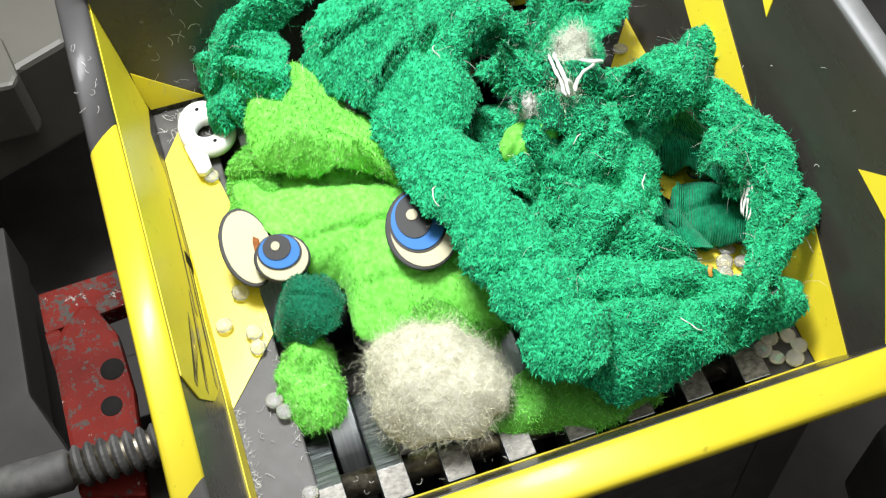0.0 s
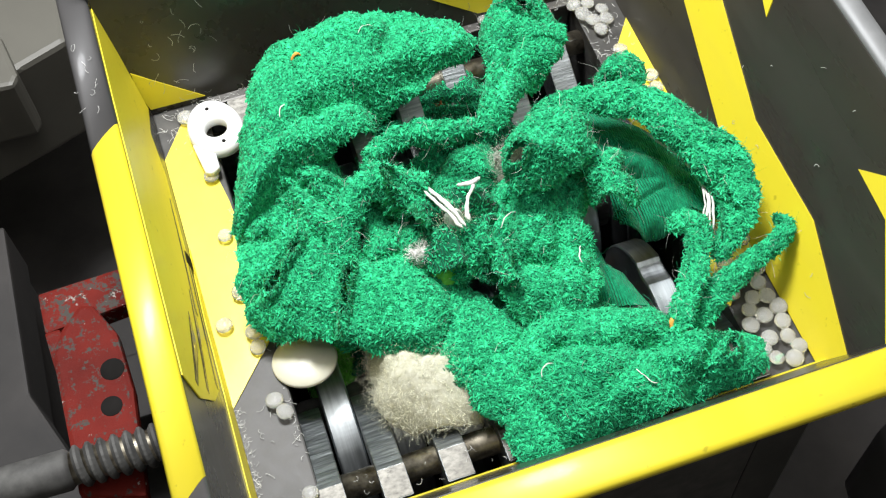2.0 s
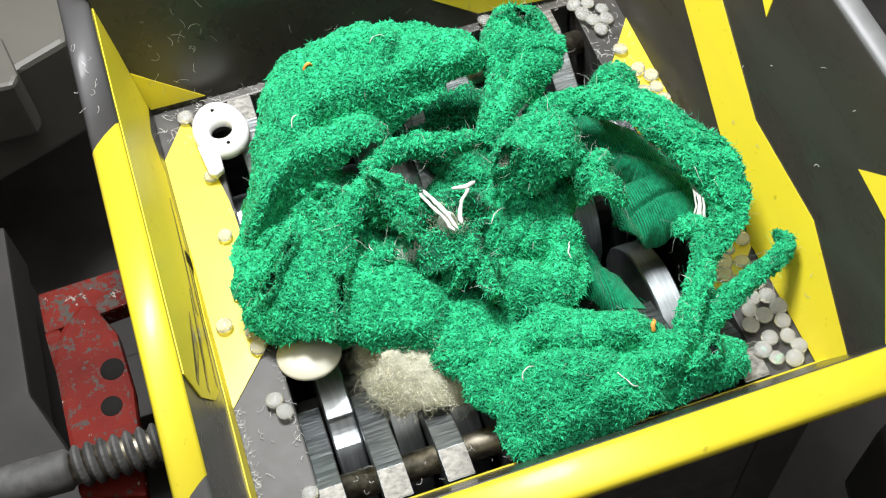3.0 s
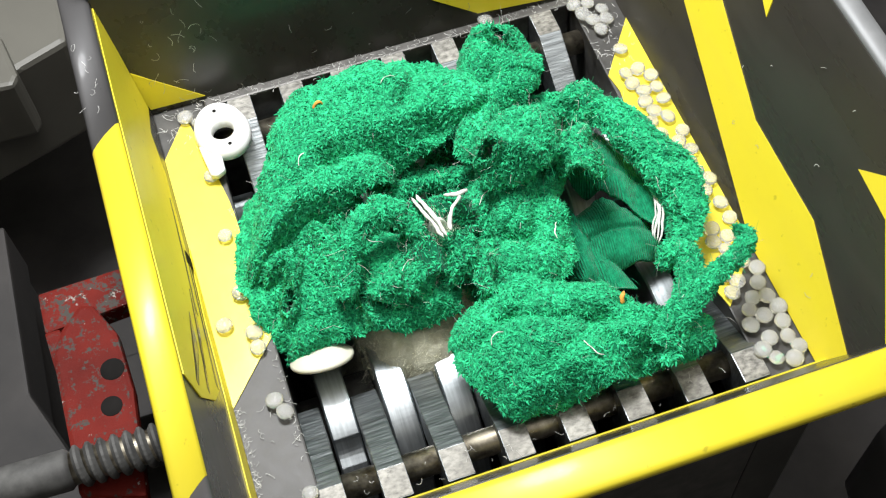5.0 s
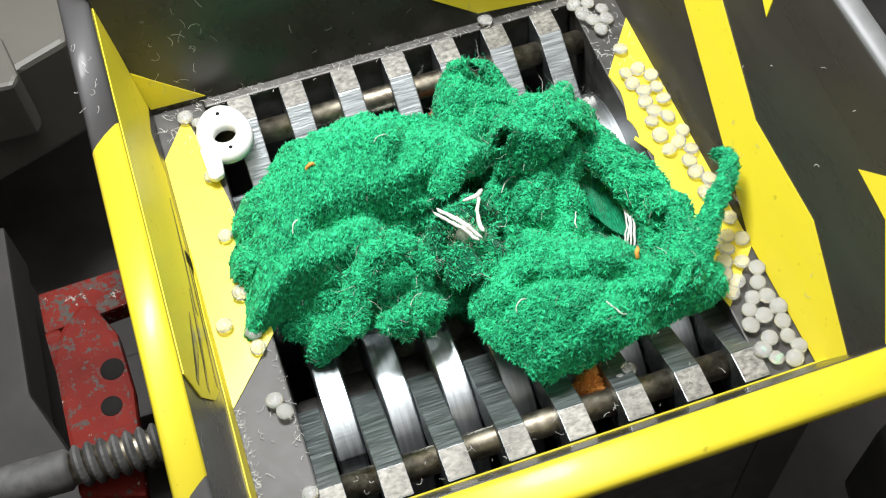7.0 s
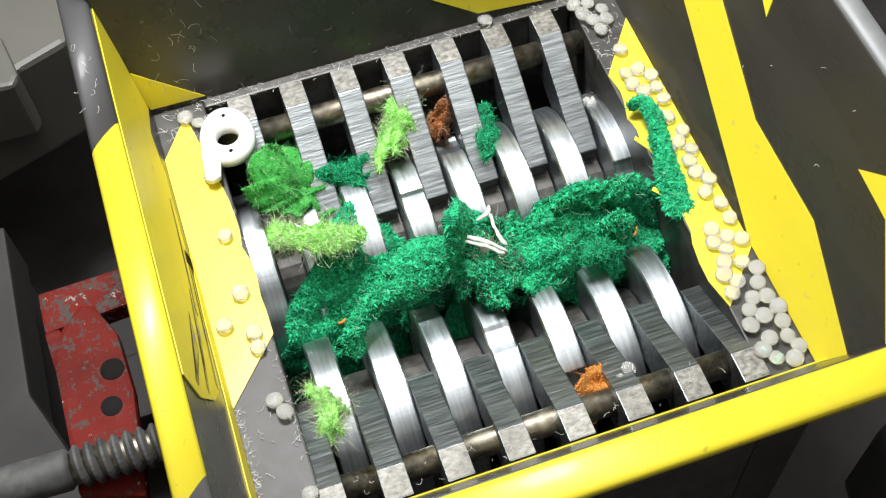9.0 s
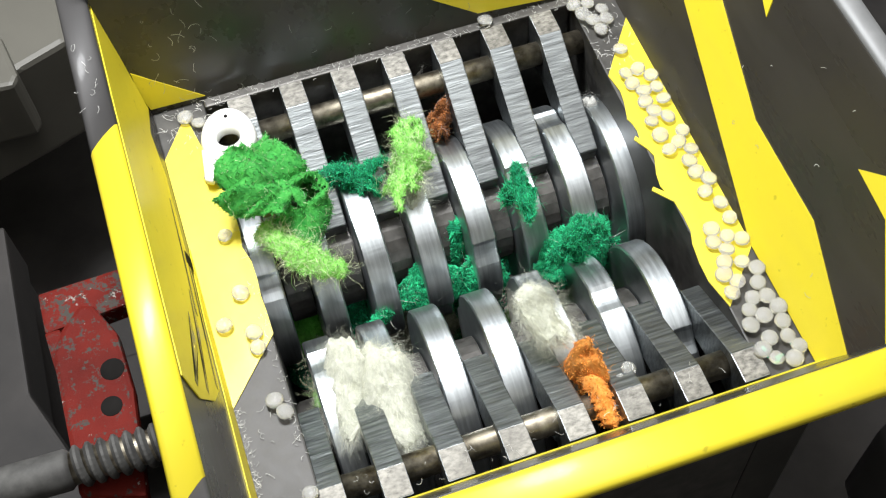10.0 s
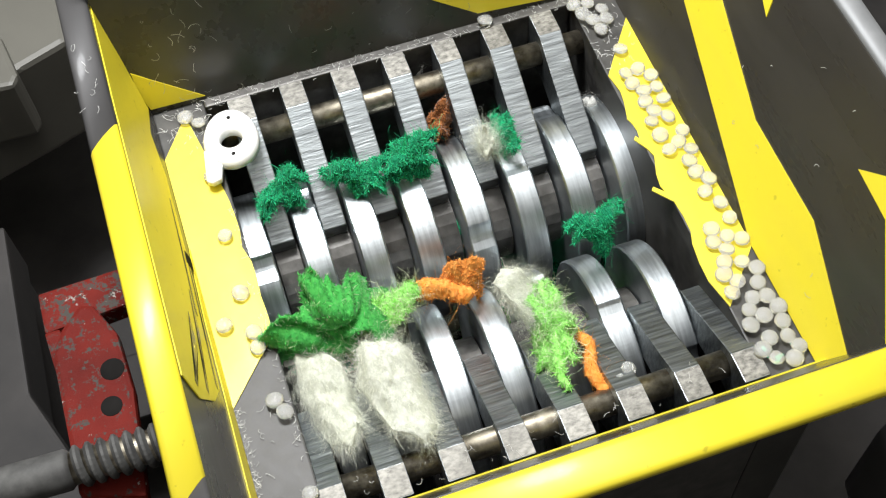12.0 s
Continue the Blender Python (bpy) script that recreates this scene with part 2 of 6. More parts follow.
def sheet(outline, frame_, lo, hi, bevel=0.0):
    return moved(prism(outline, lo, hi, bevel), frame_)


RIGHT = wall_frame((WX1, 0, 0), (0, -1, 0), (21, 0, 42))     # x runs to the front
BACK = wall_frame((0, 101, 0), (1, 0, 0), (0, 12, 42))
LEFT = wall_frame((WX0, 0, 0), (0, 1, 0), (-5, 0, 30))
FRONT = wall_frame((0, Y0, 0), (-1, 0, 0), (0, -9.2, 22))
wall_right = part("wall_panel", sheet([(-104, -1), (13, -1), (24, 47), (-118, 47)], RIGHT, -1.2, 0, 0.2), BLACK, hopper, "black taped side wall")
wall_back = part("wall_panel", sheet([(-11, -0.4), (103, -0.4), (124, 46), (-18, 46)], BACK, -1.2, 0, 0.2), BLACK, hopper, "black taped back wall")
wall_left = thing("guard_plate", "loose taped guard plate with a bright yellow rim", "guard plate")
part("wall_panel", sheet([(-10, -0.4), (101, -0.4), (112, 30.2), (-22, 30.2)], LEFT, -1.2, 0, 0.2), BLACK, wall_left, "black side wall")
wall_front = part("wall_panel", sheet([(-104, -0.4), (11, -0.4), (24, 23.6), (-128, 23.6)], FRONT, -1.2, 0, 0.2), BLACK, hopper, "glossy black front wall")

# stripes on the right wall
for outline in ([(-78, 17), (-69, 25.5), (-42, 17), (-15.5, 16.7), (10.6, 7.3), (9.0, -0.2), (-22.5, -0.2)],
                [(-70, 41), (-60.5, 34.2), (-56.6, 32.6), (-61, 43), (-66, 46.8), (-74, 46.8)],
                [(-16.3, 31.8), (-4.7, 30.9), (13.9, 16.5), (22, 40), (2, 46.5)]):
    part("stripe", sheet(outline, RIGHT, 0.05, 0.3), YELLOW, wall_right, "yellow tape stripe")
# and on the back wall
for outline in ([(-10.9, 1.2), (1.9, 0.9), (-9.0, 9.2), (-12.5, 12), (-12.2, 6)], [(69.3, 2.4), (83.5, 1.2), (103, -0.2), (106, 8), (92, 20), (44, 28), (58.8, 9.3)]):
    part("stripe", sheet(outline, BACK, 0.05, 0.3), YELLOW, wall_back, "yellow tape stripe")
# left wall, inside
for outline in ([(17, 30), (15.5, 22), (19, 12), (24, 6.5), (56, 3.8), (80, 3.6), (90, 7), (100, 3), (111, 29), (84, 29.9)],
                [(-9, -0.2), (-9, 4), (3, 4.8), (24, 3.6), (42, 3.2), (56, 1.5), (62, -0.2)]):
    part("stripe", sheet(outline, LEFT, 0.05, 0.3), YELLOW, wall_left, "worn yellow tape")
for k, (a, b, h0, h1) in enumerate(((58, 23, 4.6, 8.0), (72, 40, 6.0, 8.6), (46, 19, 10, 15.5), (38, 18, 15, 22))):
    part("scuff", sheet([(a, h0), (b, h1), (b + 1, h1 + 0.7), (a - 9, h0 + 0.5)], LEFT, 0.32, 0.42), BLACK, wall_left, "dark scuff on the tape")

# A flat black patch paints the slot's inner shade.
part("slot", sheet([(54.6, 2.4), (57.8, 2.0), (58.4, 5.2), (55.2, 5.6)], LEFT, 0.32, 0.45), CAVITY_SHADE, wall_left, "black patch painting the shade in a small slot")


def rim(along0, along1, inner, width, z, axis, sign):
    """A folded rim: a flat band with rolled edges, running along x or y."""
    top = [(inner + sign * 0.0, z - 1.8), (inner, z - 0.7), (inner + sign * 0.5, z - 0.1), (inner + sign * 1.5, z + 0.15), (inner + sign * width * 0.5, z + 0.3),
           (inner + sign * (width - 1.5), z + 0.1), (inner + sign * (width - 0.5), z - 0.2), (inner + sign * width, z - 0.9), (inner + sign * width, z - 2.2),
           (inner + sign * (width - 0.8), z - 2.4), (inner + sign * (width - 0.9), z - 1.4), (inner + sign * 1.0, z - 1.4)]
    return prism(top, along0, along1, 0, "yzx" if axis == "x" else "xzy")


def skewed(geo, inner):
    """The same band with its ends cut slantwise, as tape is wound."""
    return [(x, y + (x - inner) * 0.9, z) for x, y, z in geo[0]], geo[1]


part("rim_band", skewed(rim(-3, 75.6, -16.0, 6.4, 30.8, "y", -1), -16), YELLOW, wall_left, "bright yellow taped rim", True)
part("rim_band", skewed(rim(75.7, 135, -16.0, 6.4, 30.7, "y", -1), -16), BLACK_SHEEN, wall_left, "glossy black taped rim", True)
part("rim_band", skewed(rim(-26, -3.1, -16.0, 6.4, 30.7, "y", -1), -16), BLACK_SHEEN, wall_left, "glossy black taped rim", True)
part("stripe", sheet([(-103, 0.3), (11, 0.3), (11.5, 2.4), (-104, 2.6)], FRONT, 0.05, 0.3), YELLOW, wall_front, "yellow tape edge")
part("rim_band", rim(-30, 132, -16.9, 8.2, 22.6, "x", -1), YELLOW, hopper, "bright yellow taped front rim", True)
part("rim_band", rim(-30, 125, 124.2, 5.0, 43.0, "y", 1), RIM_SHEEN, hopper, "rim with its grey reflection painted into the colour", True)

# ---- blades ----
def hook_disc(width, r, hooks=2, n=144, chamfer=0.35):
    """A shredder disc: the rim climbs to each hook and drops behind it."""
    def radius(i):
        s = (i / n * hooks) % 1.0
        return r * (0.968 + 0.032 * min(1.0, s * 1.35)) if s > 0.08 else r * (0.968 - 0.03 * math.sin(s / 0.08 * math.pi))
    rings = ((-width / 2, 9.0), (-width / 2, -chamfer), (-width / 2 + chamfer, 0.0), (width / 2 - chamfer, 0.0), (width / 2, -chamfer), (width / 2, 9.0))
    verts, faces = [], []
    for x, off in rings:
        for i in range(n):
            w = 2 * math.pi * i / n
            q = 9.0 if off == 9.0 else radius(i) + off
            verts.append((x, q * math.cos(w), q * math.sin(w)))
    for k in range(len(rings) - 1):
        for i in range(n):
            j = (i + 1) % n
            faces.append((k * n + i, k * n + j, (k + 1) * n + j, (k + 1) * n + i))
    return verts, faces


def cutter_shaft(y, first, count, turn):
    at = pose(0.046, y * MM, ZSHAFT * MM)
    shaft = thing("cutter_shaft", "steel shredder shaft carrying hooked cutting discs", "cutter shaft", at, "cutter shafts")
    part("shaft", turned([(-46, 7.5), (-44, 9), (46, 9), (47, 7.5)]), DARK_STEEL, shaft, "dark shaft", True)
    disc_mesh = None
    for i in range(count):
        x = first + PITCH * i - 46
        if disc_mesh is None:
            d = part("cutting_disc", hook_disc(6.0, RDISC), DISC_STEEL, shaft, "bright ground steel disc")
            disc_mesh = d.data
        else:
            d = tagged(new("cutting_disc", disc_mesh), "bright ground steel disc")
            d.parent = shaft
        d.matrix_basis = pose(x * MM, 0, 0, turn * i)
        if i < count - 1:
            part("spacer", shifted(turned([(-3.0, 10.5), (-2.8, 11.5), (2.8, 11.5), (3.0, 10.5)], n=28), x + PITCH / 2, 0, 0), DARK_STEEL, shaft, smooth=False)
    return shaft


SHAFT_FRONT = cutter_shaft(YFRONT, 84.3 - 6 * PITCH, 7, 40)
SHAFT_BACK = cutter_shaft(YBACK, 90.5 - 7 * PITCH, 8, -40)


def scraper(x, fold, sign, reach, drop, tail):
    """A cleaning bar: a flat bright end, then a long slope down between the discs."""
    bar = thing("cleaning_bar", "grey milled steel cleaning bar between the cutting discs", "steel bar", group="cleaning bars")
    outline = [(fold - sign * tail, 0), (fold, 0), (fold + sign * reach, -drop), (fold + sign * (reach - 1.5), -drop - 7.0), (fold + sign * 2, -13), (fold - sign * tail, -13)]
    part("blade", prism(outline, x, x + BAR, 0.25, "yzx"), BAR_STEEL, bar)
    part("end_facet", box(x + 0.15, x + BAR - 0.15, min(fold - sign * (tail - 0.2), fold - sign * 0.1), max(fold - sign * (tail - 0.2), fold - sign * 0.1), 0.02, 0.12, 0.0), FACET_STEEL, bar, "bright worn end")
    return bar


for i in range(8):
    scraper(PITCH * i, 0.0, 1, 21.7, 10.4, 6.8)
for i in range(7):
    scraper(6.2 + PITCH * i, 91.5, -1, 25.6, 14.8, 7.0)
for y in (0.8, 91.4):
    rod = thing("tie_rod", "oily brown steel rod through the cleaning bars", "steel rod", group="tie rods")
    part("rod", shifted(turned([(X0 - 0.4, 2.9), (X1 + 0.4, 2.9)], n=28), 0, y, -6.0), ROD_STEEL, rod, smooth=True)

# ---- surroundings: bench, red bracket and bolt, pale cabinet ----
ground = solo("bench_top", box(-900, 900, -900, 900, -170, -160, 0), TABLE, "black bench top under the machine", "bench", kind="structure")
# Unseen room shell, added to bounce the light and fill the reflections.
WALL_PAINT = plain("pale_wall_paint", (0.78, 0.77, 0.74), 0.8, 0.05, 3)
for name, at in (("wall_north", box(-1600, 1600, 1500, 1560, -900, 1600, 0)), ("wall_south", box(-1600, 1600, -1560, -1500, -900, 1600, 0)),
                 ("wall_east", box(1500, 1560, -1500, 1500, -900, 1600, 0)), ("wall_west", box(-1560, -1500, -1500, 1500, -900, 1600, 0)),
                 ("floor", box(-1600, 1600, -1600, 1600, -960, -900, 0)), ("ceiling", box(-1600, 1600, -1600, 1600, 1600, 1660, 0))):
    solo(name, at, WALL_PAINT, "added unseen plain pale room " + name.split("_")[0], name.split("_")[0], kind="structure")


PLATE = [(-47.5, 58.3), (-44.5, 64), (-39.4, 69.2), (-36.4, 68.1), (-32.4, 58.9), (-31.6, 43.8), (-33.7, 18.4), (-47.5, 23.3)]


def bracket():
    ob = thing("red_bracket", "chipped red painted steel bracket with two round holes", "bracket")
    part("plate", prism(PLATE, -24, -19.6, 1.2), RED, ob)
    part("side_flange", moved(prism([(-48.5, 65.0), (-44.8, 65.0), (-41, 16), (-44.5, 16)], -44, -20.5, 0.8), Matrix.Identity(4)), RED, ob, "dark red side flange")
    part("top_plate", prism([(-48.3, 75.6), (-24, 76.2), (-24, 66.3), (-48.3, 64.6)], -26.5, -20.4, 0.8), RED_WORN, ob, "scraped red top plate")
    # Black discs on the plate paint the shade inside its holes.
    for y, x, r in ((50.2, -35.2, 2.7), (41.4, -37.0, 2.4)):
        part("bolt_hole_shade", shifted(turned([(-0.3, r), (0.0, r), (0.06, r * 0.98)], "z", 28), x, y, -19.55), CAVITY_SHADE, ob, "black disc painting the shade in a round hole", True)
    return ob


bracket()


def bolt():
    ob = thing("threaded_bolt", "grey steel bolt with a coarse thread", "bolt", pose(-0.046, 0.0262, -0.012, 0, 0, -2))
    n, verts, faces = 26, [], []
    turns, per, length, pitch = 9, 24, 26.0, 2.7
    prof = [(0.0, 3.6), (0.75, 4.6), (1.35, 4.6), (2.1, 3.6)]
    steps = turns * per
    for s in range(steps + 1):
        w = 2 * math.pi * s / per
        for a, r in prof:
            x = pitch * s / per + a
            verts.append((x, r * math.cos(w), r * math.sin(w)))
    for s in range(steps):
        for k in range(3):
            a = s * 4 + k
            faces.append((a, a + 4, a + 5, a + 1))
    part("thread", (verts, faces), GREY_STEEL, ob, smooth=False)
    part("core", turned([(-2, 3.5), (27, 3.5)]), ROD_STEEL, ob, smooth=True)
    part("shank", turned([(-18, 3.6), (-17, 4.4), (-1, 4.4), (0, 3.6)]), GREY_STEEL, ob, "plain grey shank", True)
    return ob


bolt()
cabinet = thing("pale_cabinet", "pale grey enamelled box corner behind the machine", "cabinet")
part("panel", prism([(-150, 330), (-20, 330), (-31.6, 195), (-32.7, 178.5), (-48.0, 172.8), (-150, 140)], -90, -50, 2.0), BEIGE_SHADED, cabinet)
part("edge_strip", prism([(-70, 186), (-50.4, 184), (-47.6, 167), (-49.5, 163.5), (-70, 165)], -70, -46, 1.5), BEIGE_SHADED, cabinet, "rounded pale edge")
frame_bar = thing("machine_frame", "dark steel frame plates under the hopper", "machine frame")
part("frame_plate", box(-95, -62, -40, 120, -120, -45, 1), TABLE, frame_bar)
part("cross_plate", box(-62, -11.5, 84, 106, -150, -112, 1), TABLE, frame_bar)
part("front_plate", box(20, 210, -66, -30, -90, -70, 2), BLACK_SHEEN, frame_bar, "glossy black front cover")
# Made-up block: its rounded edge stands in for a highlight on the cover.
part("highlight_block", prism([(122, -14), (150, -8), (160, -60), (121, -48)], -70, -32, 4.0), BLACK_SHEEN, frame_bar, "black block added to carry the front cover's highlight", True)
part("side_arm", prism([(-62, 112), (-57.5, 112), (-58.5, 62), (-49, 36), (-52, 10), (-75, 10), (-75, 112)], -60, -40, 1.0), TABLE, frame_bar, "dark angled arm")

# ---- torn plush: pile fabric in stiff pieces, each with its own way ----
def fbm(p, s, seed):
    return noise.fractal(Vector((p[0] * s + seed * 7.3, p[1] * s - seed * 3.1, p[2] * s + seed * 1.7)), 0.9, 2.1, 3)


def surface_points(geo, count, rnd, up_only=-2.0):
    """Random places on the faces, by area, with their normals."""
    v = np.asarray(geo[0], float)
    tri = np.asarray([t for f in geo[1] for t in ((f[0], f[1], f[2]), (f[0], f[2], f[3]))[: len(f) - 2]])
    a, b, c = v[tri[:, 0]], v[tri[:, 1]], v[tri[:, 2]]
    n = np.cross(b - a, c - a)
    area = np.linalg.norm(n, axis=1)
    n = n / np.maximum(area, 1e-9)[:, None]
    w = np.where(n[:, 2] > up_only, area, 0)
    pick = rnd.choice(len(tri), count, p=w / w.sum())
    r1, r2 = np.sqrt(rnd.random(count))[:, None], rnd.random(count)[:, None]
    return a[pick] * (1 - r1) + b[pick] * r1 * (1 - r2) + c[pick] * r1 * r2, n[pick]


def tangents(n, rnd):
    d = rnd.normal(size=n.shape)
    d -= (d * n).sum(1)[:, None] * n
    return d / np.maximum(np.linalg.norm(d, axis=1), 1e-9)[:, None]


def terry(geo, density, rnd, length=1.6, width=0.46):
    """Short looped pile: small leaning worms all over the cloth."""
    area = geo_area(geo)
    count = int(min(30000, max(200, density * area)))
    p, n = surface_points(geo, count, rnd, -0.25)
    lean = tangents(n, rnd)
    d = lean * 0.9 + n * rnd.uniform(0.05, 0.45, (count, 1))
    d /= np.linalg.norm(d, axis=1)[:, None]
    side = np.cross(n, d)
    side /= np.maximum(np.linalg.norm(side, axis=1), 1e-9)[:, None]
    up = np.cross(d, side)
    big = np.where(rnd.random((count, 1)) < 0.25, 1.45, 1.0)
    ln = length * rnd.uniform(0.6, 1.25, (count, 1)) * big
    wd = width * rnd.uniform(0.6, 1.2, (count, 1)) * 0.5 * big
    a = p - d * ln * 0.3 - n * 0.15
    e = p + d * ln * 0.7 + n * 0.16
    m = p + d * ln * 0.2 + up * wd * 0.6
    verts = np.stack([a, m + side * wd - n * 0.1, m + up * wd, m - side * wd - n * 0.1, e], 1).reshape(-1, 3)
    base = np.arange(count)[:, None] * 5
    f = np.concatenate([base + np.array(t) for t in ((0, 1, 2), (0, 2, 3), (4, 2, 1), (4, 3, 2))])
    return verts.tolist(), f.tolist()


def geo_area(geo):
    v = np.asarray(geo[0], float)
    tri = np.asarray([t for f in geo[1] for t in ((f[0], f[1], f[2]), (f[0], f[2], f[3]))[: len(f) - 2]])
    return 0.5 * np.linalg.norm(np.cross(v[tri[:, 1]] - v[tri[:, 0]], v[tri[:, 2]] - v[tri[:, 0]]), axis=1).sum()


def hairs(geo, count, rnd, length, width, curl=0.5, comb=None, stand=0.7, bits=3):
    """Fine single fibres, each a bent ribbon."""
    p, n = surface_points(geo, count, rnd)
    lean = tangents(n, rnd)
    if comb is not None:
        lean = lean * 0.5 + np.asarray(comb, float)
        lean -= (lean * n).sum(1)[:, None] * n
        lean /= np.maximum(np.linalg.norm(lean, axis=1), 1e-9)[:, None]
    d = lean + n * stand * rnd.uniform(0.3, 1.2, (count, 1))
    d /= np.linalg.norm(d, axis=1)[:, None]
    ln = length * rnd.uniform(0.5, 1.3, (count, 1))
    side = np.cross(d, rnd.normal(size=d.shape))
    side /= np.maximum(np.linalg.norm(side, axis=1), 1e-9)[:, None]
    rows, at = [], p - n * 0.2
    for k in range(bits + 1):
        w = width * (1 - 0.75 * k / bits)
        rows += [at - side * w * 0.5, at + side * w * 0.5]
        d = d + rnd.normal(size=d.shape) * curl
        d /= np.linalg.norm(d, axis=1)[:, None]
        at = at + d * ln / bits
    verts = np.stack(rows, 1).reshape(-1, 3)
    base = np.arange(count)[:, None] * (2 * bits + 2)
    f = np.concatenate([base + np.array((2 * k, 2 * k + 1, 2 * k + 3, 2 * k + 2)) for k in range(bits)])
    return verts.tolist(), f.tolist()


def outline_reach(outline, steps=10):
    """How far a rounded outline lies from its middle, bearing by bearing."""
    pts, n, round_ = [Vector(q) for q in outline], len(outline), []
    for i in range(n):
        p0, p1, p2, p3 = pts[i - 1], pts[i], pts[(i + 1) % n], pts[(i + 2) % n]
        for k in range(steps):
            u = k / steps
            round_.append(0.5 * ((2 * p1) + (p2 - p0) * u + (2 * p0 - 5 * p1 + 4 * p2 - p3) * u * u + (3 * p1 - p0 - 3 * p2 + p3) * u ** 3))
    by = sorted((math.atan2(q.y, q.x) % (2 * math.pi), q.length) for q in round_)
    by = [(by[-1][0] - 2 * math.pi, by[-1][1])] + by + [(by[0][0] + 2 * math.pi, by[0][1])]
    return [q[1] for q in by], [q[0] for q in by]


def lump(seed, a, b, h, folds=2.2, rough=0.5, square=2.4, wobble=0.13, nr=26, na=84, under=1.8, curl=3.0, hole=None, ragged_edge=0.035, tears=2, cuts=(), outline=None, creases=()):
    """A crumpled piece of cloth: a torn outline, ridges and creases, and an edge that curls up here and droops there."""
    r = random.Random(seed)
    ph = [r.uniform(0, 6.28) for _ in range(6)]
    am = [wobble * r.uniform(0.4, 1.0) / (k * 0.6 + 0.8) for k in range(6)]
    fa, fs = r.uniform(0, 3.14), r.uniform(0.22, 0.32)
    rips = [(r.uniform(-3.1, 3.1), r.uniform(0.15, 0.38), r.uniform(0.06, 0.13)) for _ in range(tears)]
    if outline:
        reach, bearing = outline_reach(outline)
        nr, na = 42, 130
        a = b = 1.0
        am, rips = [0.0] * 6, []
    verts, faces = [], []

    def inside(x, y, cut):
        c, sn = math.cos(cut[4]), math.sin(cut[4])
        return math.hypot(((x - cut[0]) * c + (y - cut[1]) * sn) / cut[2], ((y - cut[1]) * c - (x - cut[0]) * sn) / cut[3])

    def top(x, y, s, w):
        u = (x * math.cos(fa) + y * math.sin(fa)) * fs + 2.2 * noise.noise(Vector((x * 0.035 + seed, y * 0.035, seed)))
        v = (x * math.cos(fa + 1.1) + y * math.sin(fa + 1.1)) * fs * 1.6 + 1.8 * noise.noise(Vector((x * 0.05, y * 0.05 + seed, 5)))
        ridge = math.sin(u) + 0.35 * math.sin(2 * u + 1 + seed) + 0.35 * math.sin(v) - 1.5 * math.exp(-((math.sin(u * 0.5 + seed) * 5) ** 2)) - 0.8 * math.exp(-((math.sin(v * 0.5) * 6) ** 2))
        edge = noise.noise(Vector((math.cos(w) * 1.3 + seed, math.sin(w) * 1.3, seed * 0.7))) * 2.4 - 0.35
        z = h * 0.8 * (1 - s ** 3.4) + curl * edge * s ** 5 + folds * ridge * (1 - 0.3 * s ** 4)
        z += folds * 0.5 * fbm((x, y, 3), 0.07, seed + 2) + rough * fbm((x, y, 9), 0.5, seed + 5)
        for cut in cuts:
            z += 2.2 * math.exp(-(((inside(x, y, cut) - 1.25) / 0.35) ** 2))
        for x0, y0, x1, y1, deep, wide in creases:
            along = max(0.0, min(1.0, ((x - x0) * (x1 - x0) + (y - y0) * (y1 - y0)) / ((x1 - x0) ** 2 + (y1 - y0) ** 2)))
            gap = math.hypot(x - x0 - along * (x1 - x0), y - y0 - along * (y1 - y0)) + 0.8 * noise.noise(Vector((x * 0.2, y * 0.2, seed)))
            z -= deep * math.exp(-((gap / wide) ** 2))
        if hole:
            z -= hole[3] * math.exp(-(((x - hole[0]) ** 2 + (y - hole[1]) ** 2) / hole[2] ** 2) ** 2)
        return z

    for layer in (0, 1):
        for k in range(nr + 1):
            s = (k / nr) ** 0.85
            for i in range(na):
                w = 2 * math.pi * i / na
                c, sn = math.cos(w), math.sin(w)
                e = (abs(c) ** square + abs(sn) ** square) ** (-1 / square)
                if outline:
                    e = float(np.interp(w, bearing, reach))
                e *= 1 + sum(m * math.sin((q + 2) * w + o) for q, (m, o) in enumerate(zip(am, ph)))
                e *= 1 + ragged_edge * noise.noise(Vector((math.cos(w) * 7, math.sin(w) * 7, seed * 3.3))) * 2 * s
                for at_, deep, wide in rips:
                    gap = (w - at_ + math.pi) % (2 * math.pi) - math.pi
                    e *= 1 - deep * math.exp(-((gap / wide) ** 2)) * s ** 2
                x, y = a * e * c * s, b * e * sn * s
                z = top(x, y, s, w)
                if layer:
                    x, y, z = x * 0.985, y * 0.985, z - under * (1 - 0.6 * s ** 8)
                verts.append((x, y, z))
    ring = (nr + 1) * na
    for k in range(nr):
        for i in range(na):
            j = (i + 1) % na
            q = (k * na + i, (k + 1) * na + i, (k + 1) * na + j, k * na + j)
            mx, my = sum(verts[v][0] for v in q) / 4, sum(verts[v][1] for v in q) / 4
            if any(inside(mx, my, cut) < 1 + 0.25 * noise.noise(Vector((mx * 0.6, my * 0.6, seed))) for cut in cuts):
                continue
            faces.append(q)
            faces.append(tuple(ring + x for x in q[::-1]))
    for i in range(na):
        j = (i + 1) % na
        faces.append((nr * na + i, ring + nr * na + i, ring + nr * na + j, nr * na + j))
    return verts, faces


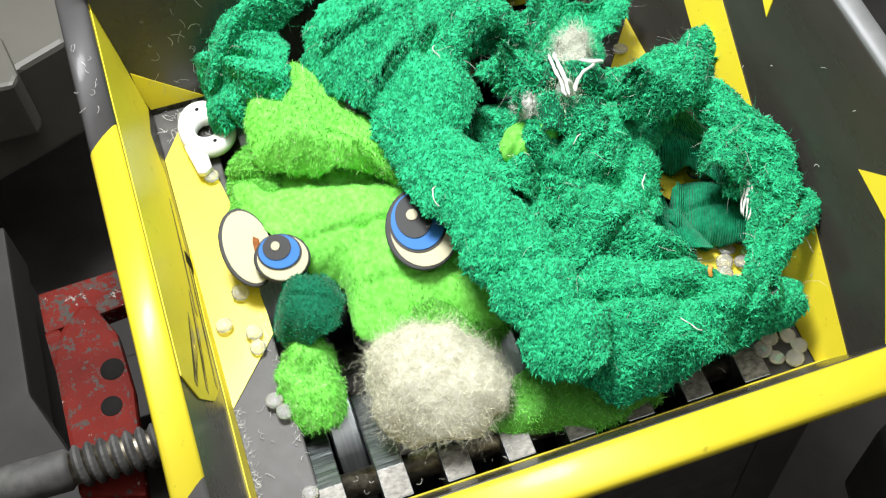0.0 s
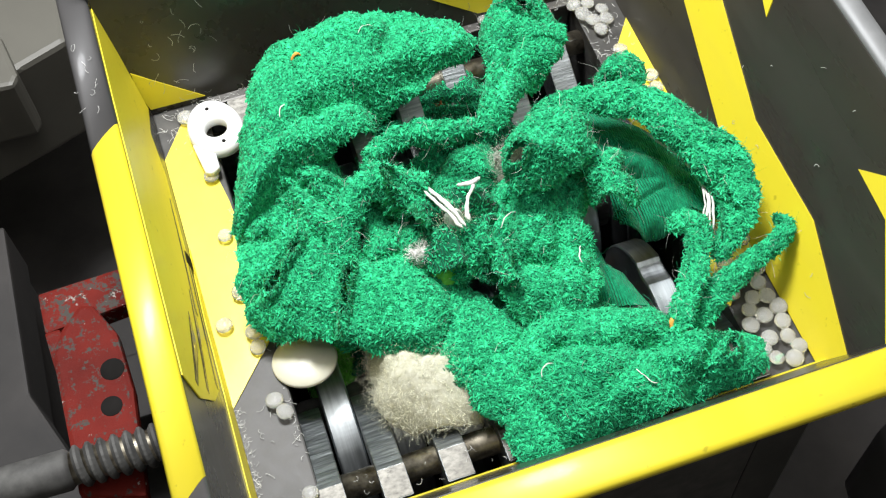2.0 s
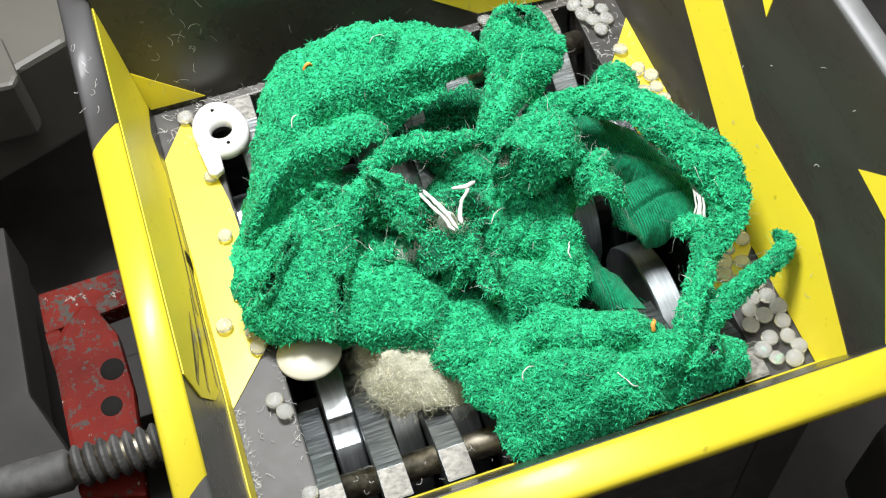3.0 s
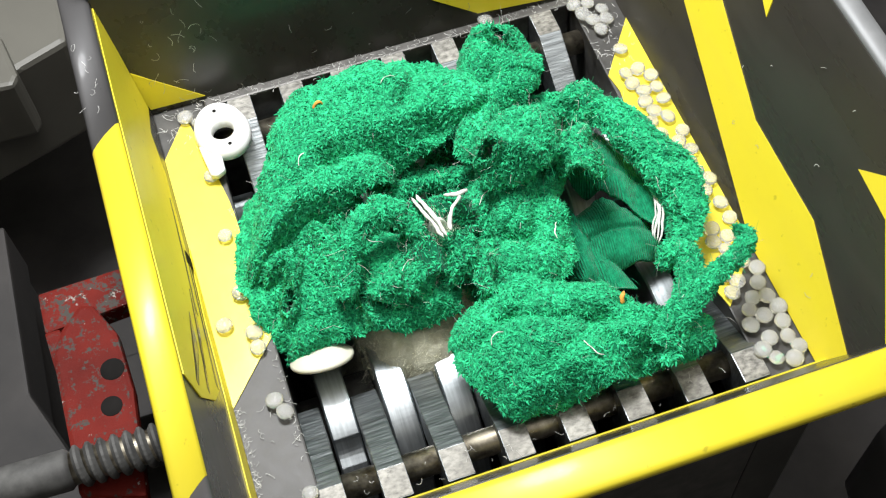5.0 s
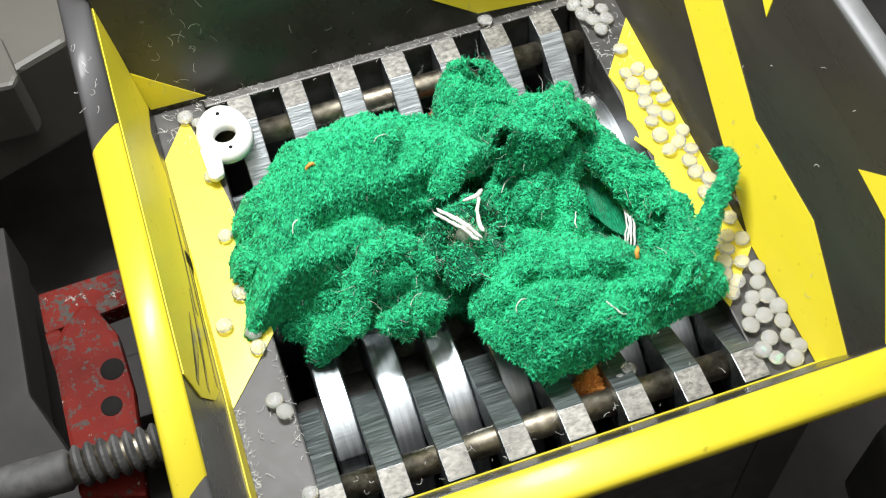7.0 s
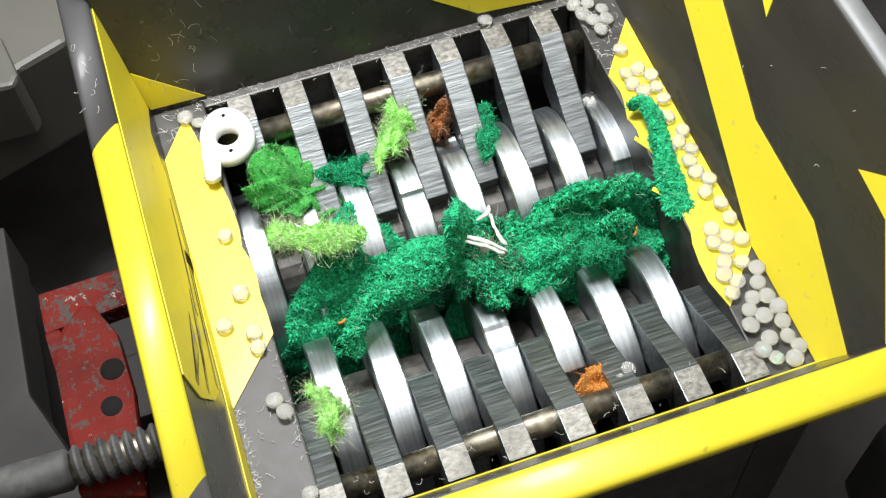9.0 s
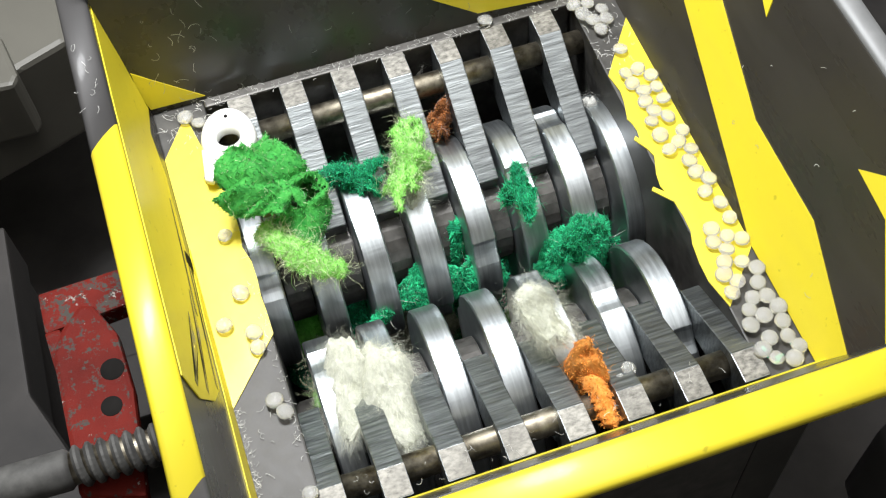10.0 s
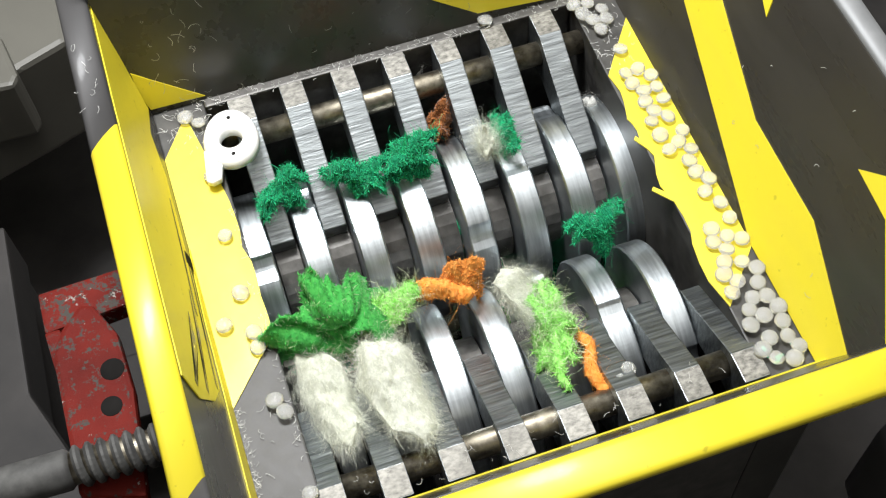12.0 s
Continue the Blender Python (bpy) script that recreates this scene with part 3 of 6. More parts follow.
def strap(seed, path, widths, thick=2.0, arch=0.35, rough=0.5, ns=40, nc=18, twist=0.0):
    """A torn strip that follows a smooth path of a few points, arched across its width."""
    pts = [Vector(q) for q in path]
    verts, faces = [], []
    n = len(pts)

    def at(s):
        f = s * (n - 1)
        i = min(int(f), n - 2)
        u = f - i
        p0, p1, p2, p3 = pts[max(i - 1, 0)], pts[i], pts[i + 1], pts[min(i + 2, n - 1)]
        return 0.5 * ((2 * p1) + (p2 - p0) * u + (2 * p0 - 5 * p1 + 4 * p2 - p3) * u * u + (3 * p1 - p0 - 3 * p2 + p3) * u ** 3)

    for k in range(ns + 1):
        s = k / ns
        c = at(s)
        t = (at(min(1, s + 0.02)) - at(max(0, s - 0.02))).normalized()
        side = t.cross(Vector((0, 0, 1)))
        side = side.normalized() if side.length > 1e-4 else Vector((1, 0, 0))
        side = Matrix.Rotation(radians(twist * s), 3, t) @ side
        up = side.cross(t)
        f = s * (len(widths) - 1)
        i = min(int(f), len(widths) - 2)
        w = widths[i] + (widths[i + 1] - widths[i]) * (f - i)
        w *= 1 + 0.3 * noise.noise(Vector((s * 9, seed * 2.3, 0))) + 0.25 * noise.noise(Vector((s * 23, seed, 4)))
        cap = max(0.12, 1 - abs(2 * s - 1) ** 14)
        for j in range(nc):
            g = 2 * math.pi * j / nc
            x, y = math.cos(g) * w * 0.5 * cap, math.sin(g) * thick * 0.5
            q = c + side * x + up * (y + arch * w * (0.25 - (x / max(w, 0.1)) ** 2) * 2)
            q = q + up * (rough * fbm(q, 0.5, seed)) + side * (0.5 * fbm(q, 0.3, seed + 4))
            verts.append(tuple(q))
    for k in range(ns):
        for j in range(nc):
            i = (j + 1) % nc
            faces.append((k * nc + j, (k + 1) * nc + j, (k + 1) * nc + i, k * nc + i))
    faces.append(tuple(range(nc)))
    faces.append(tuple(ns * nc + j for j in range(nc))[::-1])
    return verts, faces


def rag(seed, size, arms=5, long_axis=None, width=4.0):
    """A shredded rag: torn strips that run out from a knot of cloth."""
    r = random.Random(seed)
    geos = [lump(seed, size * 0.45, size * 0.4, 2.5, 1.4, 0.8, wobble=0.3, nr=10, na=36, tears=3, ragged_edge=0.2)]
    for k in range(arms):
        w = r.uniform(0, 6.28) if long_axis is None else long_axis + r.choice((0, math.pi)) + r.uniform(-0.5, 0.5)
        ln = size * r.uniform(0.6, 1.15)
        c, sn, b = math.cos(w), math.sin(w), r.uniform(-0.35, 0.35) * ln
        path = [(-c * 1.5, -sn * 1.5, 1.0), (c * ln * 0.35 - sn * b * 0.3, sn * ln * 0.35 + c * b * 0.3, r.uniform(1, 3.5)),
                (c * ln * 0.7 - sn * b, sn * ln * 0.7 + c * b, r.uniform(0, 3.5)), (c * ln - sn * b * 0.6, sn * ln + c * b * 0.6, r.uniform(-1.5, 2))]
        wd = width * r.uniform(0.6, 1.2)
        geos.append(strap(seed * 10 + k, path, [wd, wd * 1.1, wd * 0.8, wd * 0.3], 1.3, 0.25, 0.6, 18, 10, r.uniform(-70, 70)))
    return geos


PIECES = {}
GEO = {}


def cloth(key, name, label, geo, material, pile="terry", pile_material=None, density=4.8, fly=70, comb=None, long=3.2, category="fabric scrap", fringe=None, fly_material=None, loop=1.15, fringe_long=6.0):
    """A piece of pile fabric: the cloth and, on it, its pile and loose fibres."""
    ob = thing(name, label, category, group="torn plush")
    rnd = np.random.default_rng(len(PIECES) + 11)
    pieces = geo if isinstance(geo, list) else [geo]
    for k, g in enumerate(pieces):
        # Under green pile the cloth is darker, painting the shade between the loops.
        part("strip" if k else "cloth", g, GREEN_KNIT_SHADE if material == GREEN else material, ob, smooth=True)
    geo = GEO[key] = join(*pieces)
    mat = pile_material or material
    if pile == "terry":
        part("nap", terry(geo, density, rnd, loop, 0.30 * loop), mat, ob, smooth=True, kind="stuff")
        if mat == GREEN:
            part("nap_tip", hairs(geo, int(min(9000, 1.7 * geo_area(geo))), rnd, 1.7, 0.14, 1.0, stand=0.3, bits=4), GREEN_TIP, ob, "paler curled pile", kind="stuff")
    elif pile == "plush":
        part("nap", hairs(geo, int(min(22000, 14 * geo_area(geo) * density / 6.0)), rnd, long, 0.24, 0.25, comb, 0.45, 2), mat, ob, kind="stuff")
    if fly:
        part("stray_fuzz", hairs(geo, fly, rnd, 5.0, 0.09, 0.6, stand=0.9), fly_material or (LINT if pile == "terry" else mat), ob, kind="stuff")
    if pile == "terry":
        part("frayed_edge", hairs(geo, int(min(260, 0.35 * geo_area(geo))), rnd, 3.0, 0.12, 0.5, stand=0.9), mat, ob, kind="stuff")
    if fringe:
        part("pale_fringe", hairs(geo, 900, rnd, fringe_long, 0.09, 0.6, stand=0.8, bits=5), fringe, ob, "pale frayed backing", kind="stuff")
    PIECES[key] = ob
    return ob


def fluff(key, name, label, a, b, h, seed, fibres=4200, material=None, long=5.0, lumps=1.0, core_size=0.84, comb=None, fine=0.055):
    """Polyester stuffing: a loose tangle of curling fibres round a soft core."""
    ob = thing(name, label, "stuffing", group="stuffing")
    mt = material or WOOL
    core = lump(seed, a * core_size, b * core_size, h, 0.7 * lumps, 0.8, 2.0, 0.06, 14, 40, 3.0, -3.0, ragged_edge=0.08, tears=0)
    rnd = np.random.default_rng(seed)
    part("core", core, mt, ob, smooth=True)
    part("fuzz", hairs(core, fibres, rnd, long, fine, 0.7 if comb is None else 0.42, comb, 0.65 if comb is None else 0.22, 7), mt, ob, kind="stuff")
    PIECES[key] = ob
    return ob


TORN = "crumpled green terry fabric torn from a plush toy"
cloth("A", "plush_piece", TORN + ", large back lobe", lump(1, 0, 0, 9, 0.6, 0.3, outline=[(-29.7, -25.1), (-25.6, -13.3), (-19.9, 1.9), (-12.4, 14), (-2.5, 16.9), (9.5, 17.2), (22.7, 12.8), (32, 5.1), (29.8, -1.9), (21.7, -4), (16.4, -6.3), (7.5, -6.9), (3.1, -13), (-5.1, -14.6), (-12, -17), (-21.5, -20.8)], creases=((6.4, -13.4, -11.5, -15.4, -4.5, 3.2), (29, 0.4, 16.9, -8.5, -3, 2.6), (-7.1, -6.4, 17.2, -3.7, 4, 2.4), (-18.2, -12.9, -2.9, -2.8, 1.8, 2.4), (3.8, 11.5, 24.9, 3.6, -1.6, 4), (17, 11.8, 11.8, 3.4, 1.6, 1.4),)), GREEN)
cloth("C", "plush_piece", TORN + ", slit side lobe", lump(3, 0, 0, 7, 0.6, 0.3, outline=[(-19.1, 7.3), (-21.6, 0.7), (-20.2, -6.8), (-9, -17.5), (3.9, -28.6), (10.6, -26), (15.9, -15.9), (14.1, -4.9), (18, 12.4), (13.2, 19.1), (8.1, 27.7), (-3.6, 22.8), (-12.8, 16.6)], creases=((3.7, -25.6, -7.8, -17.3, -2, 2.4), (-9.5, -15.2, 1.6, -4.1, 1.6, 0.8), (-9, 3.5, -19.4, 0.6, 1.5, 0.9), (5.2, -6.1, 4.1, 14.3, 2.6, 2.2), (-9.6, 9.9, 9, 14.1, 2.2, 1.8),), cuts=((-14, -0.2, 2.6, 1.2, 0.5), (-2.8, -9.4, 6.2, 0.8, 0.9), (-7.3, 2.9, 2.6, 0.7, 0.6), (5.4, -1.7, 2.4, 0.6, 1),)), GREEN)
cloth("B", "plush_piece", TORN + ", upright strip", lump(4, 0, 0, 6, 0.8, 0.3, outline=[(-14, -15.5), (-7.5, -2.6), (-4.4, 10.8), (2.4, 15.5), (10.7, 11.3), (11.8, 2.1), (7.6, -5.2), (-2, -9.9), (-8.7, -18.2)], creases=((0, 11.8, 9.8, 9, -3, 2), (5.3, 8, -8.1, -10.5, 1.8, 1.6), (2.9, 12.4, 8.3, 1.7, 1.5, 1.2),), cuts=((4.6, 7.9, 2.2, 1.1, -0.6),)), GREEN)
cloth("E", "plush_piece", TORN + ", rounded knob", lump(6, 0, 0, 9, 0.5, 0.3, outline=[(-10.6, -1.7), (-5.6, 5.5), (2.7, 8.9), (9.6, 5.7), (9.6, -1), (5.7, -5.9), (-1.8, -7.8), (-8.8, -7.2)], creases=((-8.8, -0.6, 3.5, -6.5, -1.5, 2),), cuts=((-8, -2.6, 1.7, 1.3, 0),)), GREEN)
cloth("F", "plush_piece", TORN + ", middle sheet", lump(7, 0, 0, 6, 0.8, 0.3, outline=[(-10.9, 5.8), (-3.5, 16), (9, 18.1), (15.4, 11.3), (9.2, 1.5), (8.3, -6.9), (6.2, -14.6), (-0.5, -19.3), (-8.2, -17.6), (-11.9, -12.9), (-11.9, -5.3)], creases=((-4.4, 9.4, -10.5, -14.1, 2.6, 1.3), (7.2, 6.7, -4.2, -16.4, 2, 1.6), (-11.8, -1.1, 5, -11.4, 1.6, 1.2),)), GREEN)
cloth("H", "plush_piece", TORN + ", broad front lobe", lump(10, 0, 0, 8, 0.6, 0.3, outline=[(-21.3, 9.5), (-14.7, 13.4), (-5.9, 14.6), (4.7, 13.8), (12.5, 9.1), (17.8, 1.8), (25.7, -1.8), (29.3, -5), (24.7, -10.5), (15.8, -10.4), (3.3, -12.2), (-7.1, -12.4), (-15.1, -12.3), (-19.8, -5.2), (-22.5, 2.2)], creases=((-12.6, 6.4, 13.8, -1.7, 2.2, 1.8), (12.2, 2.8, -8.7, -7.7, 1.6, 2.2), (21, -1.7, 9.9, -10.5, 2.6, 1.2), (-17.8, 1.8, -4.5, 8.7, 1.2, 1.6),), cuts=((20.7, -5.5, 2.2, 1, 0.9),)), GREEN)
cloth("K3", "plush_piece", TORN + ", lower fold", lump(17, 0, 0, 5, 0.6, 0.3, outline=[(-14.3, -4.1), (-10.1, 4.4), (-4.2, 7.7), (4.8, 5), (11.9, 2.1), (13.4, -4.1), (10.3, -7.9), (5.2, -5.1), (-0.3, -3.1), (-8.2, -5.4)]), GREEN)
cloth("Q5", "plush_piece", TORN + ", ragged flap", lump(26, 0, 0, 4, 1.2, wobble=0.1, curl=4, outline=[(-4, 3), (0.5, 7.4), (4.5, 6.2), (3.1, -0.8), (3.2, -7), (-1, -7.1), (-4.8, -2.6)]), GREEN)
cloth("R6", "plush_piece", TORN + ", small knob", lump(95, 0, 0, 4, 0.8, wobble=0.1, outline=[(-5.1, 1.7), (0.2, 5), (5.3, 0.1), (2, -4.6), (-3, -3.4)]), GREEN)
cloth("L", "plush_piece", "ribbed green knit lining of the torn plush", lump(20, 0, 0, 3, 1.4, 0.2, outline=[(-8.2, 7.5), (-0.5, 9.8), (6.9, 5.4), (12.2, -5.4), (6.1, -7.9), (-4.1, -7.4), (-10.7, -4.2)]), GREEN_KNIT_SHADE, pile="none", fly=30)
cloth("M", "plush_piece", TORN + ", curled rim band", strap(18, [(-9.5, -8.5, -3), (-5.9, 0.5, 1), (-0, 4.9, 3), (6.2, 4.5, 3), (9.2, -1.4, 0)], [6, 6.5, 7, 6, 4], 1.5, 0.5, twist=35), GREEN)
cloth("M2", "plush_piece", TORN + ", inner curl", lump(116, 0, 0, 4, 1.0, wobble=0.1, curl=3, outline=[(-0.9, 3.4), (6, 4.9), (7, 1.3), (4.6, -2.9), (-0.3, -4.3), (-7.1, -3), (-7.8, 0.6)]), GREEN)
cloth("K2", "plush_piece", TORN + ", arched inner band", strap(16, [(-12.1, -3.7, -2), (-8.6, 1, 1), (-1.4, 2.1, 2), (6.8, 0, 2), (15.3, 0.6, 0)], [4, 4.5, 5, 5, 3.5], 1.4, 0.4, twist=50), GREEN)
cloth("G", "plush_piece", TORN + ", hooped outer strap", strap(8, [(-20.1, 20.5, -2), (-9.4, 18, 1), (0.3, 12.9, 3), (6.2, 1.2, 4), (10.3, -9.5, 3), (9.6, -18.2, 0), (3, -24.8, -5)], [6, 8, 9, 9, 10, 9, 6], 1.6, 0.35, 1.3, twist=40), GREEN)
cloth("K", "plush_piece", TORN + ", narrow bridge", strap(15, [(0.3, 9.4, 2), (5.9, 8.4, 3), (3, 0.6, 2), (-1.9, -5.9, 2), (-7.3, -12.6, 0)], [4, 5.2, 5.6, 5, 6], 1.5, 0.3, twist=30), GREEN)
cloth("J", "plush_piece", TORN + ", thin tail", strap(14, [(-16.1, -7.4, -3), (-8, -3.6, 0), (-0.5, -0.8, 2), (5.9, 1, 3), (10, 3.8, 3), (8.7, 6.9, 2)], [8, 5.8, 4.6, 3.6, 2.6, 1.8], 2.0, 0.25), GREEN, fly=24)
cloth("I", "plush_piece", TORN + ", long diagonal band", strap(13, [(-10.4, 41.1, 0), (-4.7, 20.5, 1), (-0.6, 4.5, 2), (2.2, -10.2, 2), (4.9, -24.1, 1), (8.6, -31.7, -1)], [15, 17, 17, 16, 17, 14], 3.0, 0.22), GREEN)
cloth("S", "plush_piece", TORN + ", torn web", lump(98, 0, 0, 4, 1.6, 0.4, curl=4, ragged_edge=0.1, outline=[(-16.7, 11.3), (-5.9, 15.4), (8.6, 17.4), (18.7, 7.1), (20.4, -2.5), (13.6, -11.3), (3.3, -17.6), (-7.6, -16.9), (-16, -11.3), (-19.6, 0.1)], cuts=((-9.4, -1.1, 4.5, 3.4, 0.4), (7.9, -1.4, 3.2, 2.2, -0.6),)), GREEN_KNIT_SHADE, pile_material=GREEN, density=3.0)
cloth("L2", "plush_piece", "ribbed green knit lining hanging in the hole", lump(21, 0, 0, 3, 0.8, 0.2, outline=[(-1.3, 14.2), (0.2, 4.6), (4.6, -0.4), (6.2, -9.2), (-0, -6.9), (-5.7, -0.6)]), GREEN_KNIT_SHADE, pile="none", fly=30)
# Shade inside the hoop comes partly from this knit's dark colour.
cloth("L3", "plush_piece", "knit back of the hooped strap, its shade painted in dark green", lump(120, 0, 0, 3, 0.8, 0.2, outline=[(-12.3, 16.9), (1.4, 11.3), (8.2, -0.4), (12.2, -12), (8.4, -21.1), (3.9, -15.4), (-0.9, -6), (-8.6, 0.2), (-12.8, 7.3)]), GREEN_KNIT_SHADE, pile="none", fly=120)
part("nylon_thread", strap(130, [(-0.3, 7.7, 0), (5, -2.1, -1), (5.6, -9.9, -0.5), (2.7, -17.3, -3)], [0.45, 0.5, 0.45], 0.4, 0, 0.1, 20, 6), THREAD, PIECES["G"], "clear nylon thread", True)
part("nylon_thread", strap(131, [(-0, 6.9, 0), (5.3, -2.8, -1), (5.9, -10.6, -0.5), (3, -18, -3)], [0.45, 0.5, 0.45], 0.4, 0, 0.1, 20, 6), THREAD, PIECES["G"], "clear nylon thread", True)
part("nylon_thread", strap(132, [(0.3, 6.2, 0), (5.6, -3.6, -1), (6.2, -11.3, -0.5), (3.3, -18.6, -3)], [0.45, 0.5, 0.45], 0.4, 0, 0.1, 20, 6), THREAD, PIECES["G"], "clear nylon thread", True)
part("nylon_thread", strap(133, [(0.6, 5.4, 0), (5.9, -4.3, -1), (6.5, -12.1, -0.5), (3.6, -19.3, -3)], [0.45, 0.5, 0.45], 0.4, 0, 0.1, 20, 6), THREAD, PIECES["G"], "clear nylon thread", True)
cloth("A3", "plush_piece", TORN + ", side lobe", lump(12, 13, 15, 9, 2.0), GREEN)
cloth("N", "plush_piece", TORN + ", sunken middle", lump(19, 11, 10, 4, 2.0), GREEN_KNIT_SHADE, pile_material=GREEN)
cloth("Q1", "plush_piece", TORN + ", neck fold", lump(23, 16, 12, 7, 2.6), GREEN)
cloth("Q3", "plush_piece", TORN + ", waist fold", lump(24, 18, 10, 7, 2.4), GREEN)
cloth("Q6", "plush_piece", TORN + ", upper middle fold", lump(27, 14, 13, 6, 2.0), GREEN_KNIT_SHADE, pile_material=GREEN, density=1.5)
for key, seed, a, b in (("R4", 93, 6, 6), ("R5", 94, 5, 6)):
    cloth(key, "plush_shred", "curled shred of green terry with knit underside", lump(seed, a, b, 3, 1.4, wobble=0.3, curl=7, tears=3, ragged_edge=0.12), GREEN, fly=30)

patch = cloth("D", "plush_piece", "green knit patch with white stitching", lump(22, 9, 9, 4, 1.6), GREEN_KNIT_SHADE, pile_material=GREEN, density=1.2)
for path in ([(-3.5, 6, 5.6), (-2, 1, 6.6), (0, -5, 5.4)], [(-2.4, 6.4, 5.6), (-0.9, 1.4, 6.8), (0.8, -5, 5.6)], [(2, -4, 5.8), (3.2, 0, 6.8), (6.0, 4, 5.8)], [(3, 5, 5.6), (6, 4, 6.3), (8, 5, 5.0)]):
    part("stitch", strap(30, path, [0.8, 0.9, 0.8], 0.7, 0, 0.1, 14, 8), THREAD, patch, "white stitching thread", True)
part("stuffing_tuft", hairs(lump(33, 4, 5, 5.5, 1.0, 0.6, nr=8, na=24), 700, np.random.default_rng(5), 3.2, 0.06, 0.7, stand=0.6, bits=4), WOOL, patch, "wisp of pale stuffing", kind="stuff")
part("stitch_knot", lump(31, 2.2, 1.6, 6.6, 0.8, 0.6, nr=8, na=20), THREAD, patch, "frayed white thread", True)


def thread_on(key, x, y, angle, length, material, name, label, width=0.7, bow=0.4):
    """A loose thread lying on a piece of cloth, its ends sunk into the pile."""
    near = [v for v in GEO[key][0] if math.hypot(v[0] - x, v[1] - y) < 1.6]
    z = max(v[2] for v in near) if near else 6.0
    c, sn = math.cos(radians(angle)), math.sin(radians(angle))
    half, b = length / 2, length * bow
    path = [(x - c * half, y - sn * half, z - 0.4), (x - c * half * 0.4 - sn * b, y - sn * half * 0.4 + c * b, z + 0.5), (x + c * half * 0.4 - sn * b, y + sn * half * 0.4 + c * b, z + 0.5), (x + c * half, y + sn * half, z - 0.4)]
    part(name, strap(7, path, [width] * 4, width * 0.8, 0, 0.1, 16, 8), material, PIECES[key], label, True)


for spot in (("M2", 1, 1, 40, 4), ("I", -8, 12, 80, 5), ("F", -6, 4, 30, 5), ("F", 5, -8, 70, 4), ("A", 10, 8, 10, 4), ("A", -12, -6, 50, 4), ("H", 3, -6, 120, 5), ("H", -14, 2, 30, 4), ("C", 8, -6, 100, 5)):
    thread_on(*spot, THREAD, "loose_thread", "loose white thread", 0.2, 0.16)
thread_on("H", 13, 4, 60, 2.6, ORANGE, "orange_thread", "orange thread end", 0.7, 0.1)
thread_on("A", -6, 6, 20, 2.2, ORANGE, "orange_thread", "orange thread end", 0.7, 0.1)

# the face side of the plush, pulled in first
SKIN = "lime green long-pile plush fabric"
cloth("face", "plush_face_panel", SKIN + ", crumpled face panel", lump(40, 0, 0, 8, 1.0, 0.3, square=2.0, outline=[(-24.7, 20.5), (-18.9, 29.5), (-5.3, 22.9), (12.8, 14.7), (18.2, 4.1), (21, -13.2), (20.8, -27.2), (4.6, -25.5), (-8.7, -22.7), (-8.9, -8.9), (-14.4, -3.3), (-20.8, 7)], creases=((-16.7, 18.4, 8.9, 10.6, 2.2, 2.4), (-1.6, 0.8, -2.7, -18.7, 1.4, 1.6),)), LIME, "plush", comb=(-0.2, -0.6, 0), fly=0, long=0.8, density=8.0)
cloth("ear", "plush_flap", SKIN + ", folded flap with pale edge", lump(41, 0, 0, 5, 0.8, 0.3, square=2.0, outline=[(-1.8, 20.6), (1.8, 12.9), (8.8, 2.1), (15.4, -9), (17.7, -20), (15, -22.4), (11.2, -14.3), (2.8, -9.7), (-6.3, -7.6), (-15.3, -0.8), (-15.9, 8.4), (-12.2, 13.4), (-6.6, 10.7)], creases=((-9.4, -0.6, 12.3, -10.9, -1.2, 2),)), LIME, "plush", comb=(-0.7, -0.5, 0), fly=0, long=1.0, density=8.0, fringe=PALE, fringe_long=2.2)
cloth("snout", "plush_flap", SKIN + ", small tip", lump(44, 0, 0, 5, 0.8, 0.3, wobble=0.05, outline=[(-5.3, 6.2), (-0.3, 11.1), (5.4, 7.8), (6.3, 0.7), (6, -5.1), (1.9, -10.4), (-5.5, -8.2), (-6.5, -1.9)]), LIME, "plush", comb=(-0.1, -0.8, 0), fly=0, long=1.2, fringe=PALE, fringe_long=2.2)
cloth("P", "plush_lining", "pale lime knit lining with white wisps", lump(97, 0, 0, 3, 0.8, 0.2, wobble=0.1, outline=[(-6.3, -0.3), (-1.9, 4.5), (4.8, 5), (7, 0.8), (0.4, -5.2), (-6, -4.3)]), LIME, pile="none", fly=60, fly_material=WOOL)
cloth("cheek", "plush_flap", SKIN + ", side fold", lump(42, 9, 11, 6, 1.8, 0.3), LIME, "plush", comb=(-0.5, -0.5, 0), fly=0, long=1.2)
cloth("chin", "plush_flap", SKIN + ", lower strip", lump(43, 19, 8, 5, 1.4, 0.3, tears=1), LIME, "plush", comb=(0.2, -0.8, 0), fly=0, long=1.2)
cloth("jaw", "plush_flap", SKIN + ", jaw fold", lump(46, 13, 13, 6, 1.6, 0.3, tears=1), LIME, "plush", comb=(0.1, -0.8, 0), fly=0, long=1.6, fringe=PALE, fringe_long=3.0)
cloth("muzzle", "plush_patch", "dark green felt patch on the plush", lump(45, 7, 8, 7, 0.6, 0.3, wobble=0.07), DEEP_GREEN, "plush", long=1.0, fly=0)


def disc_layer(rx, ry, cx, cy, z, n=40, cut=None):
    out = []
    for i in range(n):
        w = 2 * math.pi * i / n
        x, y = cx + rx * math.cos(w), cy + ry * math.sin(w)
        out.append((x, min(y, cut(x)) if cut else y))
    return prism(out, z, z + 0.22)


